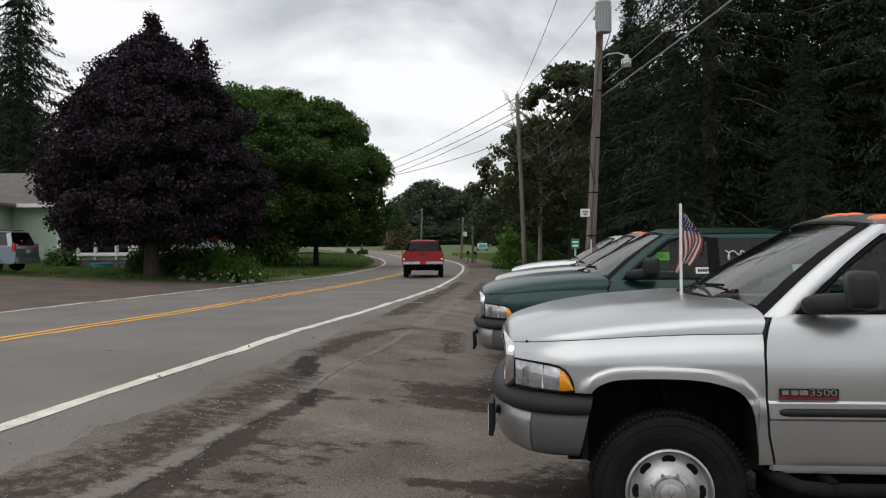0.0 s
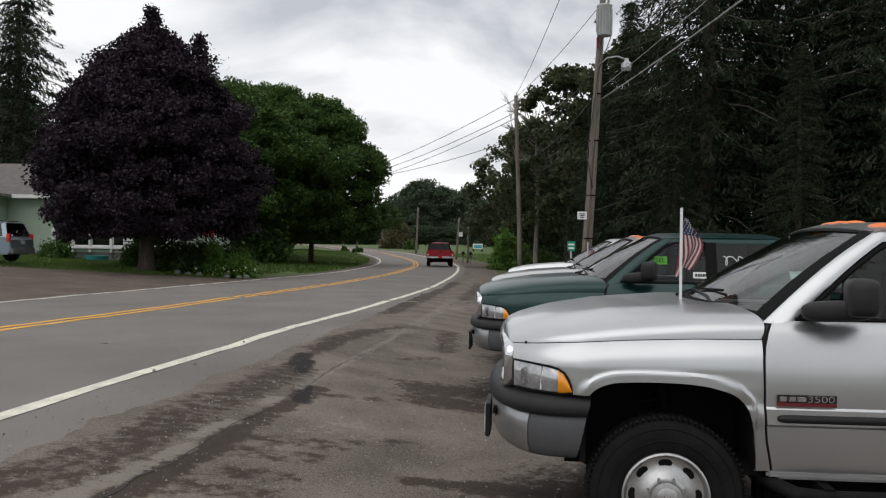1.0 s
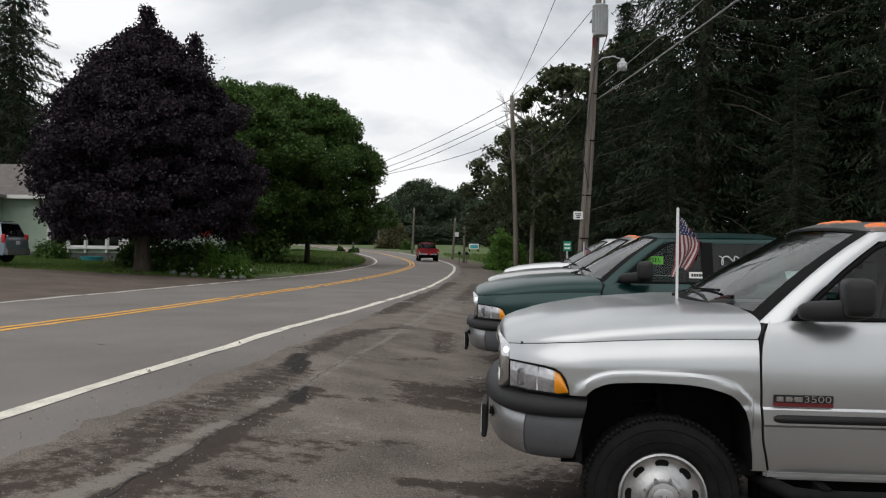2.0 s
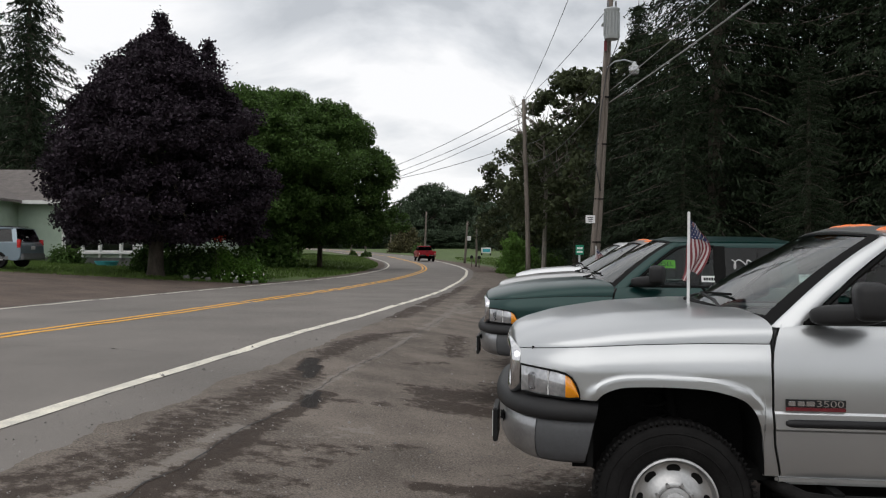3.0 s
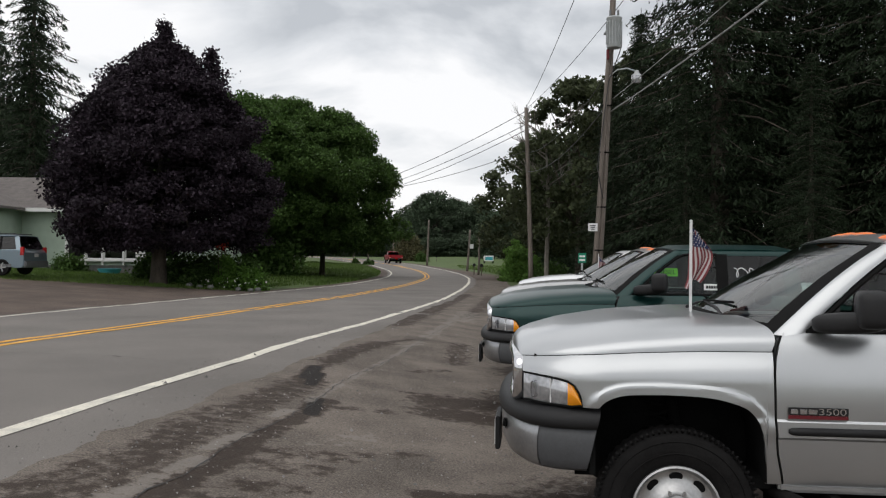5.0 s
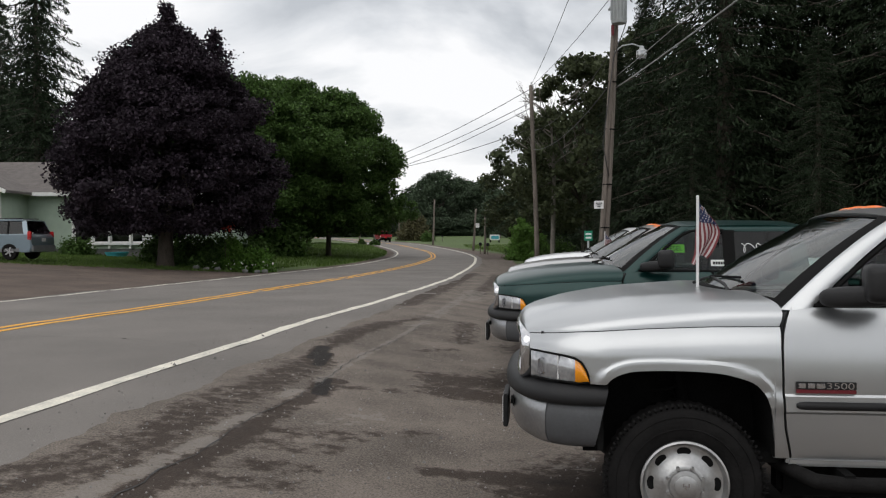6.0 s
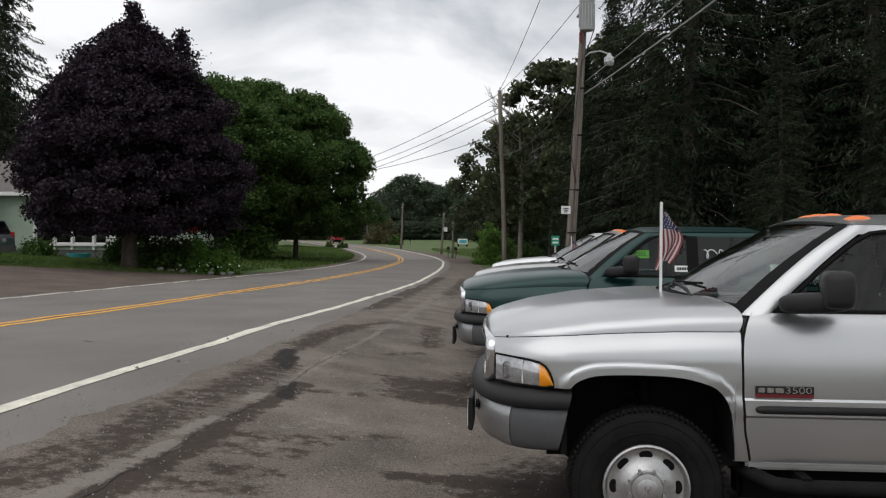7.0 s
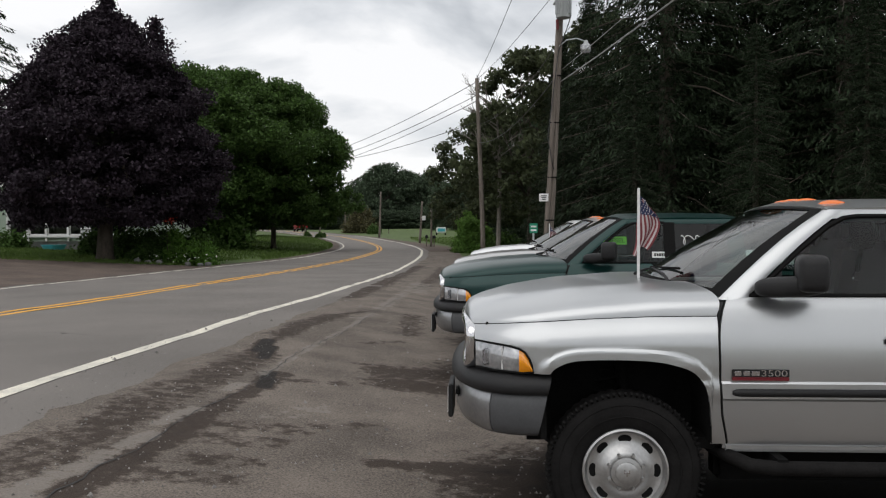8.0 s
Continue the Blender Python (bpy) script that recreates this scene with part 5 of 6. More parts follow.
    sag_cable("thick grey service cable from the utility pole", (4.25, 21.9, 5.43), (6.2, -12, 7.1), 0.45, 0.016, "pale_cable")
    sag_cable("thin grey service cable from the utility pole", (4.29, 21.9, 5.75), (5.6, -12, 7.6), 0.45, 0.009, "pale_cable")
    sag_cable("thin dark service cable from the utility pole", (4.38, 21.9, 6.7), (5.4, -12, 9.1), 0.4, 0.008)


build_poles()


# ---------------------------------------------------------------- the house across the road
H = {
    "siding": mat("pale_green_painted_siding", (0.38, 0.46, 0.38), 0.7, var=0.1, scale=2, fine=30),
    "shingle": mat("brown_grey_asphalt_shingles", (0.14, 0.125, 0.118), 0.95, var=0.25, scale=3, fine=20, bump=0.6, bump_scale=15),
    "trim": mat("white_painted_trim", (0.72, 0.72, 0.71), 0.6, var=0.08),
    "room": mat("dim_room", (0.10, 0.10, 0.10), 0.9, var=0.3),
    "stone": mat("grey_block_foundation", (0.15, 0.15, 0.145), 0.9, var=0.3, bump=0.4),
    "blue": mat("turquoise_plastic", (0.06, 0.35, 0.42), 0.4, var=0.1),
    "box_green": mat("dark_green_plastic", (0.02, 0.06, 0.035), 0.5, var=0.2),
    "sign_green": mat("green_road_sign", (0.01, 0.22, 0.13), 0.5, var=0.1),
}


def clapboards(x0, x1, y, z0, z1, parent, slope=None, pitch=0.19):
    """Lapped boards on a wall that faces -y; slope cuts them under a gable."""
    vs, fs = [], []
    z = z0
    while z < z1 - 0.01:
        top = min(z + pitch, z1)
        a, b = (x0, x1) if slope is None else slope((z + top) / 2)
        if b - a > 0.05:
            o = len(vs)
            vs += [(a, y - 0.028, z), (b, y - 0.028, z), (b, y - 0.004, top), (a, y - 0.004, top), (a, y, z), (b, y, z)]
            fs += [(o, o + 1, o + 2, o + 3), (o + 4, o + 5, o + 1, o)]
        z += pitch
    ob = link_mesh("siding", vs, fs, H["siding"], parent, "pale green lapped boards")
    return ob


def house_window(parent, x, y, z, w, h, mid=True):
    win = part("window", box((w, 0.04, h), (x, y + 0.02, z)), V["dark_glass"], parent)
    for dx, dz, sx, sz in ((-w / 2, 0, 0.09, h + 0.09), (w / 2, 0, 0.09, h + 0.09), (0, h / 2, w + 0.09, 0.09), (0, -h / 2, w + 0.12, 0.10)):
        part("window_frame", box((sx, 0.10, sz), (x + dx, y - 0.01, z + dz), 0.008), H["trim"], win)
    if mid:
        part("glazing_bar", box((w, 0.05, 0.05), (x, y - 0.01, z)), H["trim"], win)
    return win


def build_house():
    z = 1.05
    h = thing("house", pose(0, 0, z), "pale green sided bungalow with a brown shingle roof", "house")
    # main block with an enclosed porch front
    part("wall", box((32, 0.16, 3.1), (-29.2, 47.08, 1.55)), H["siding"], h)
    part("wall", box((0.16, 9.0, 3.1), (-13.28, 51.6, 1.55)), H["siding"], h)
    part("wall", box((32, 0.16, 3.1), (-29.2, 56.1, 1.55)), H["siding"], h)
    part("wall", box((0.16, 9.0, 3.1), (-45.1, 51.6, 1.55)), H["siding"], h)
    part("foundation", box((32.1, 9.2, 1.6), (-29.2, 51.6, -0.62)), H["stone"], h)
    clapboards(-23.0, -13.2, 47.0, 0.0, 0.28, h)
    clapboards(-23.0, -13.2, 47.0, 2.45, 3.1, h)
    roof = prism([(46.4, 3.05), (51.6, 5.15), (56.8, 3.05), (56.8, 2.93), (51.6, 5.0), (46.4, 2.93)], -45.6, -12.7, "x")
    r = part("roof", roof, H["shingle"], h)
    part("fascia", box((32.9, 0.04, 0.2), (-29.15, 46.38, 2.97), 0.006), H["trim"], r)
    rows = bmesh.new()
    for k in range(26):
        t = (k + 0.5) / 26
        box((32.8, 0.24, 0.014), (-29.15, 46.4 + 5.2 * t, 3.06 + 2.1 * t), bm=rows, m=Matrix.Rotation(math.atan2(2.1, 5.2), 4, "X"))
    tagged(part("shingle", rows, H["shingle"], r), kind="stuff")
    part("chimney", box((0.7, 0.7, 1.4), (-30, 51.9, 5.4), 0.02), H["stone"], r)
    # porch windows side by side, with posts between
    x = -20.6
    for k, w in enumerate((1.05, 0.95, 1.15, 1.0, 1.05, 1.0)):
        house_window(h, x + w / 2, 46.98, 1.37, w - 0.12, 2.05, False)
        part("porch_post", box((0.12, 0.14, 3.0), (x, 46.9, 1.5), 0.01), H["trim"], h)
        x += w
    part("porch_sill", box((7.4, 0.2, 0.12), (-17.3, 46.88, 0.26), 0.015), H["trim"], h)
    part("lattice_panel", box((0.55, 0.05, 1.9), (-16.5, 46.82, 1.2), 0.01), H["trim"], h)
    for k in range(9):
        part("lattice_bar", box((0.5, 0.03, 0.05), (-16.5, 46.78, 0.42 + 0.2 * k)), H["stone"], h)
    # gabled wing in front
    part("wall", box((8.0, 0.16, 3.1), (-27.1, 44.08, 1.55)), H["siding"], h)
    part("wall", box((0.16, 3.0, 3.1), (-23.18, 45.6, 1.55)), H["siding"], h)
    part("foundation", box((8.1, 3.2, 1.6), (-27.1, 45.6, -0.62)), H["stone"], h)
    clapboards(-31.1, -23.1, 44.0, 0.05, 3.1, h)
    clapboards(-31.1, -23.1, 44.0, 3.1, 4.6, h, lambda zz: (-31.1 + (zz - 3.0) * 2.3, -23.1 - (zz - 3.0) * 2.3))
    part("gable", prism([(-31.1, 3.05), (-23.1, 3.05), (-27.1, 4.75)], 44.02, 44.15), H["siding"], h)
    rw = part("roof", prism([(-31.6, 2.92), (-27.1, 4.86), (-22.6, 2.92), (-22.6, 3.06), (-27.1, 5.0), (-31.6, 3.06)], 43.6, 50.0), H["shingle"], h)
    for s in (-1, 1):
        part("fascia", box((4.92, 0.04, 0.2), (-27.1 + s * 2.25, 43.58, 3.93), 0.006, m=Matrix.Rotation(s * math.atan2(1.94, 4.5), 4, "Y")), H["trim"], rw)
    part("corner_board", box((0.12, 0.12, 3.1), (-23.1, 43.98, 1.55), 0.01), H["trim"], h)
    house_window(h, -27.0, 43.98, 1.8, 1.3, 1.3)
    # things in front of the porch
    t = thing("paddling_pool", pose(-17.6, 45.3, ground_z(-17.6, 45.3)), "turquoise plastic tub on the lawn", "tub")
    part("tub", lathe([(0.02, 0.02), (0.5, 0.0), (0.58, 0.25), (0.62, 0.26), (0.60, 0.22), (0.5, 0.06), (0.02, 0.05)], 20), H["blue"], t, smooth=40)


build_house()


def build_suv():
    """A small estate car seen from its flank; x runs back from the nose."""
    x0, y0 = -21.2, 35.9
    root = thing("parked_car", pose(x0, y0, ground_z(x0 + 2, y0) + 0.02, 0, 0, -4), "pale blue grey compact car parked on the drive", "car")
    low = [(0.0, 0.45), (0.05, 0.75), (0.9, 0.98), (1.3, 1.02), (4.18, 1.06), (4.30, 0.95), (4.33, 0.50), (4.25, 0.32), (3.95, 0.30)]
    for cx in (3.38, 0.85):
        low += [(cx + 0.38 * math.cos(a), 0.33 + 0.36 * math.sin(a)) for a in [math.pi * k / 10 for k in range(11)]]
    low += [(0.2, 0.28)]
    part("body", prism(low, -0.9, 0.9, "y", 0.03, 2), V["pale_blue"], root, smooth=30)
    rows = []
    for x, z, w in ((1.22, 1.02, 0.86), (1.95, 1.55, 0.68), (2.3, 1.63, 0.66), (3.4, 1.66, 0.66), (3.95, 1.60, 0.66), (4.22, 1.04, 0.84)):
        rows.append([(x, -w, z), (x, -w * 0.6, z + 0.02), (x, w * 0.6, z + 0.02), (x, w, z)])
    roof = part("roof", grid_mesh(rows[1:5]), V["pale_blue"], root, smooth=40)
    roof.modifiers.new("thick", "SOLIDIFY").thickness = 0.04
    for s in (-1, 1):
        for a, b, c, d in ((1.35, 2.28, 2.22, 1.98), (2.36, 3.28, 3.22, 2.32), (3.36, 4.02, 3.82, 3.30)):
            bm = bmesh.new()
            bm.faces.new([bm.verts.new(p) for p in ((a, s * 0.865, 1.05), (b, s * 0.865, 1.05), (c, s * 0.70, 1.555), (d, s * 0.70, 1.555))])
            part("side_window", bm, V["dark_glass"], root)
        for a, b, w in ((2.30, 2.27, 0.09), (3.31, 3.26, 0.09), (4.08, 3.90, 0.20)):
            part("pillar" if w > 0.1 else "door_post", grid_mesh([[(a - w / 2, s * 0.872, 1.03), (b - w / 2, s * 0.69, 1.60)], [(a + w / 2, s * 0.872, 1.03), (b + w / 2, s * 0.69, 1.60)]]), V["pale_blue"] if w > 0.1 else V["seam"], root)
        v, f = tube_arrays([(1.28, s * 0.87, 1.04), (1.97, s * 0.69, 1.57), (2.4, s * 0.68, 1.61), (3.9, s * 0.68, 1.60)], [0.035] * 4, 6)
        link_mesh("window_rail", v, f, V["pale_blue"], root, smooth=True)
        v, f = tube_arrays([(2.3, s * 0.6, 1.70), (3.8, s * 0.6, 1.69)], [0.02] * 2, 6)
        link_mesh("roof_rail", v, f, V["black_plastic"], root)
        part("tail_light", box((0.16, 0.10, 0.36), (4.22, s * 0.85, 0.98), 0.02), V["red_lens"], root)
        part("door_handle", box((0.18, 0.03, 0.04), (3.05, s * 0.91, 0.95), 0.01), V["pale_blue"], root)
        part("side_cladding", box((3.4, 0.03, 0.14), (2.1, s * 0.905, 0.40), 0.01), V["grey_plastic"], root)
        for x in (0.85, 3.38):
            w = new("wheel")
            w.parent = root
            w.location = (x, s * 0.82, 0.33)
            w.rotation_euler = (0, 0, 0 if s < 0 else math.pi)
            part("tyre", lathe([(0.2, -0.1), (0.32, -0.1), (0.335, -0.06), (0.335, 0.06), (0.31, 0.1), (0.21, 0.1), (0.2, 0.06)], 28, "y"), V["rubber"], w, smooth=40)
            rim = part("rim", lathe([(0.215, 0.0), (0.215, -0.085 + 0.0), (0.2, -0.09), (0.19, -0.05), (0.02, -0.05)], 28, "y"), V["under"], w)
            for k in range(5):
                part("spoke", box((0.2, 0.03, 0.06), (0, 0, 0), 0.01, m=Matrix.Rotation(2 * math.pi * k / 5, 4, "Y") @ Matrix.Translation((0.1, -0.09, 0))), V["rim"], rim)
    part("rear_window", grid_mesh([[(4.24, -0.76, 1.07), (4.0, -0.62, 1.58)], [(4.24, 0.76, 1.07), (4.0, 0.62, 1.58)]]), V["dark_glass"], root)
    part("windscreen", grid_mesh([[(1.26, -0.8, 1.04), (1.95, -0.64, 1.56)], [(1.26, 0.8, 1.04), (1.95, 0.64, 1.56)]]), V["dark_glass"], root)
    part("rear_bumper", box((0.12, 1.72, 0.26), (4.34, 0, 0.46), 0.03), V["grey_plastic"], root)
    part("rear_plate", box((0.01, 0.3, 0.15), (4.345, 0, 0.82)), V["plate"], root)
    part("cabin_seat", box((0.5, 1.4, 0.8), (2.8, 0, 0.95), 0.06), V["seat"], root)


build_suv()


# ---------------------------------------------------------------- planting and small things along the road
def shrub(name, label, x, y, r, h, material, seed, n=2600, size=0.12, category="shrub", group=""):
    rng = np.random.default_rng(seed)
    root = thing(name, pose(x, y, ground_z(x, y) - 0.03), label, category, group)
    c = rng.normal(size=(max(10, n // 60), 3))
    c /= np.linalg.norm(c, axis=1)[:, None]
    c *= (rng.random(len(c)) ** 0.4)[:, None]
    c[:, 2] = np.abs(c[:, 2])
    c *= (r, r, h)
    k = n // len(c)
    p = (c[:, None, :] + rng.normal(size=(len(c), k, 3)) * r * 0.2).reshape(-1, 3)
    p[:, 2] = np.abs(p[:, 2])
    leaf_object("foliage", leaf_arrays(p, size, rng), material, root)
    v, f = join_arrays([tube_arrays([(0, 0, -0.1), tuple(c[i] * 0.6), tuple(c[i])], [0.03, 0.018, 0.006], 4) for i in range(min(8, len(c)))])
    link_mesh("stems", v, f, M["bark"], root)
    return root


def build_planting():
    bed = "flower bed by the house"
    shrub("flower_bush", "tall light green flowering bush by the lawn", -9.45, 37.4, 0.5, 1.7, M["light_leaf"], 3, 2400, 0.12, group=bed)
    shrub("flower_bush", "green leafy bush at the lawn's edge", -8.5, 37.6, 0.75, 1.0, M["light_leaf"], 4, 2400, 0.12, group=bed)
    shrub("flower_bush", "low dark leafy bush in the bed", -10.6, 38.0, 0.7, 0.8, M["green_leaf"], 6, 2200, 0.12, group=bed)
    for x, y, r, h, k in ((-15.5, 58, 3.0, 3.2, 31), (-12.6, 59.5, 2.4, 3.0, 32), (-19.5, 58, 3.0, 3.4, 33), (-24, 57, 3.0, 3.6, 34)):
        shrub("hedge_bush", "dense dark green bush under the maples", x, y, r, h, M["green_leaf"], k, 6000, 0.3)
    shrub("hedge_bush", "dark green bush before the porch", -19.6, 45.2, 0.9, 0.9, M["green_leaf"], 8, 2200, 0.14)
    shrub("hedge_bush", "dark green bush before the porch", -14.6, 45.4, 1.0, 0.9, M["green_leaf"], 9, 2200, 0.14)
    for x, y, r, h, k in ((-11.6, 39.6, 1.1, 1.5, 41), (-10.2, 39.4, 1.1, 1.7, 42), (-9.0, 39.0, 0.9, 1.3, 43), (-13.9, 41.5, 1.2, 1.3, 44)):
        shrub("garden_bush", "dark leafy bush in the shade of the maple", x, y, r, h, M["green_leaf"], k, 4200, 0.14, group=bed)
    for x, y, r in ((-10.9, 36.9, 0.16), (-10.4, 36.7, 0.12), (-9.9, 36.6, 0.15), (-8.7, 36.5, 0.13), (-8.2, 36.6, 0.11), (-7.9, 36.7, 0.14)):
        b = rounded_block((r * 2.4, r * 1.8, r * 1.4), Matrix.Rotation(x * 3, 4, "Z"), 2.6, 12, 8)
        ob = part("garden_stone", b, H["stone"], None, smooth=60)
        ob.location = (x, y, ground_z(x, y) + r * 0.45)
        tagged(ob, "rounded pale grey stone edging the flower bed", "stone", "stones of the flower bed")
    rng = np.random.default_rng(12)
    root = thing("red_flowers", pose(-9.6, 37.2, ground_z(-9.6, 37.2)), "cluster of red blooms above the bush", "flower", bed)
    p = rng.normal(size=(40, 3)) * (0.14, 0.12, 0.10) + (0, 0, 1.88)
    leaf_object("blooms", leaf_arrays(p, 0.12, rng), M["red_flower"], root)
    v, f = join_arrays([tube_arrays([(0.05 * k, 0, 0), (0.07 * k, 0, 1.7)], [0.015, 0.01], 4) for k in (-2, 0, 2)])
    link_mesh("stems", v, f, M["bark"], root)
    root = thing("white_flowers", pose(-9.2, 36.8, ground_z(-9.2, 36.8)), "low white blooms along the bed", "flower", bed)
    p = rng.normal(size=(34, 3)) * (0.9, 0.12, 0.10) + (0, 0, 0.3)
    tagged(leaf_object("blooms", leaf_arrays(p, 0.10, rng), M["white_flower"], root), kind="stuff")
    # right side, past the trucks
    shrub("roadside_bush", "bright light green bush beside the pole", 5.2, 60, 0.95, 2.9, M["bright_leaf"], 21, 6500, 0.2)
    shrub("roadside_bush", "bright light green bush beside the pole", 6.2, 60.5, 0.7, 1.9, M["bright_leaf"], 22, 4200, 0.2)
    shrub("roadside_bush", "low dark green bush on the verge", 4.75, 61, 0.75, 0.9, M["green_leaf"], 23, 2600, 0.16)
    shrub("roadside_bush", "low dark green bush on the verge", 7.4, 58, 1.2, 1.3, M["green_leaf"], 24, 2600, 0.18)
    shrub("roadside_bush", "brownish green round bush at the bend", -6.6, 160, 3.0, 4.0, M["brown_bush"], 25, 5200, 0.4)
    shrub("roadside_bush", "dark low bush at the bend", -3.9, 150, 1.2, 1.5, M["green_leaf"], 26, 1600, 0.3)
    shrub("verge_bush", "clump of tall grass round the pole's foot", -10.2, 117.6, 0.6, 0.6, M["green_leaf"], 27, 1500, 0.25)
    shrub("verge_bush", "clump of tall grass round the pole's foot", -13.0, 127.5, 0.5, 0.6, M["green_leaf"], 28, 1500, 0.25)
    for x, y in ((2.9, 80.3), (3.5, 78.0), (-1.2, 150)):
        m = thing("mailbox", pose(x, y, ground_z(x, y)), "dark mailbox on a wooden post at the verge", "mailbox", "roadside mailboxes")
        part("post", box((0.1, 0.1, 0.8), (0, 0, 0.38), 0.01), M["pole_wood"], m)
        part("box", prism([(-0.14, 0), (0.14, 0), (0.14, 0.16)] + [(0.14 * math.cos(a), 0.16 + 0.12 * math.sin(a)) for a in [math.pi * k / 8 for k in range(1, 8)]] + [(-0.14, 0.16)], -0.26, 0.26), V["black_plastic"], m).location = (0, 0, 0.78)
    t = thing("small_trailer", pose(7.3, 138, ground_z(7.3, 138)), "white and blue box trailer on the far lawn", "trailer")
    part("box", box((1.5, 2.4, 0.9), (0, 0, 0.8), 0.08), V["plate"], t)
    part("band", box((1.2, 0.02, 0.5), (0, -1.212, 0.8), 0.005), H["blue"], t)
    for s in (-1, 1):
        w = part("wheel", lathe([(0.02, -0.1), (0.3, -0.1), (0.3, 0.1), (0.02, 0.1)], 16, "y"), V["rubber"], t)
        w.matrix_local = pose(s * 0.7, 0, 0.3, 0, 0, 90)
    t = thing("lawn_tractor", pose(5.75, 63, ground_z(5.75, 63)), "small dark red machine beside the bush", "machine")
    part("hood", box((0.8, 0.6, 0.5), (-0.2, 0, 0.55), 0.08), V["badge_red"], t)
    part("seat", box((0.4, 0.5, 0.4), (0.5, 0, 0.65), 0.06), V["black_plastic"], t)
    for x in (-0.45, 0.45):
        part("wheel", lathe([(0.02, -0.36), (0.26, -0.36), (0.26, 0.36), (0.02, 0.36)], 16, "y"), V["rubber"], t).location = (x, 0, 0.26)
    t = thing("street_sign", pose(4.86, 30, ground_z(4.86, 30)), "green sign with white bars on a post", "sign")
    part("post", box((0.06, 0.06, 1.55), (0, 0.03, 0.75)), M["grey_metal"], t)
    s = part("panel", box((0.28, 0.015, 0.34), (0, -0.01, 1.70), 0.003), H["sign_green"], t)
    for k in range(2):
        part("sign_bar", box((0.2, 0.004, 0.06), (0, -0.02, 1.76 - 0.13 * k)), V["plate"], s)
    # bare dead branches in the thin tree
    rng = random.Random(9)
    root = thing("dead_tree", pose(6.0, 50, ground_z(6.0, 50)), "bare grey dead tree standing among green crowns", "tree")
    pieces = [tube_arrays([(0, 0, -0.2), (0.1, 0, 5), (-0.1, 0, 9.2)], [0.16, 0.11, 0.03], 7)]
    def twig(p, d, ln, r, lvl):
        q = p + d * ln + Vector((0, 0, 0.12 * ln))
        mid = p.lerp(q, 0.5) + Vector((rng.uniform(-1, 1), rng.uniform(-1, 1), rng.uniform(-1, 1))) * 0.08 * ln
        pieces.append(tube_arrays([p, mid, q], [r, r * 0.75, r * 0.4], 4, False))
        if lvl:
            for _ in range(4):
                t = rng.uniform(0.35, 1)
                dd = (d + Vector((rng.uniform(-1, 1), rng.uniform(-1, 1), rng.uniform(-0.5, 1))) * 0.9).normalized()
                twig(p.lerp(q, t), dd, ln * rng.uniform(0.4, 0.65), r * 0.5, lvl - 1)
    for k in range(13):
        a = rng.uniform(0, 6.28)
        z = rng.uniform(4.5, 9.0)
        twig(Vector((0, 0, z)), Vector((math.cos(a), math.sin(a) * 0.7, 0.55)).normalized(), rng.uniform(1.2, 2.3), 0.045, 2)
    v, f = join_arrays(pieces)
    link_mesh("trunk", v, f, M["dead_twig"], root)
    # grass tufts on the near parts of the lawns
    gen = np.random.default_rng(2)
    def tufts(name, label, x0, x1, y0, y1, n, keep, size):
        x, y = gen.uniform(x0, x1, n), gen.uniform(y0, y1, n)
        z, d = land(x, y)
        ok = keep(x, y, d)
        p = np.column_stack([x, y, z + size * 0.25])[ok]
        up = np.tile((0, 0, 1.2), (len(p), 1))
        tagged(leaf_object(name, leaf_arrays(p, size, gen, 0.3, 0.22, up), M["grass_blade"], None), label, kind="stuff")
    tufts("grass", "short green lawn grass before the house", -22, -5, 26, 46, 42000, lambda x, y, d: (d < -5.0) & (-d - 5.6 > 17.0 * (1 - smooth01((y - 30.5) / 6.0))), 0.12)
    tufts("grass", "short green verge grass along the far road", -18, -3, 46, 120, 26000, lambda x, y, d: (d < -4.2) & (d > -14), 0.2)
    tufts("grass", "short green verge grass past the trucks", 2, 22, 26, 120, 30000, lambda x, y, d: ((y > 62) & (d > 7.0)) | ((y > 45) & (d > 9.5)) | (d > 9.6), 0.2)


build_planting()


# ---------------------------------------------------------------- wet and patched places in the lot, shade painted under the trucks
def smear(px, py, strokes):
    """How strongly each point lies on any of the strokes: (strength, half width, then x, y along the stroke)."""
    best = np.zeros(len(px))
    for strength, wide, *path in strokes:
        xy = list(zip(path[::2], path[1::2]))
        for (ax, ay), (bx, by) in zip(xy, xy[1:]):
            dx, dy = bx - ax, by - ay
            t = np.clip(((px - ax) * dx + (py - ay) * dy) / (dx * dx + dy * dy + 1e-9), 0, 1)
            d = np.hypot(px - ax - t * dx, py - ay - t * dy)
            best = np.maximum(best, np.clip(1.5 - d / wide, 0, 1) * strength)
    return best


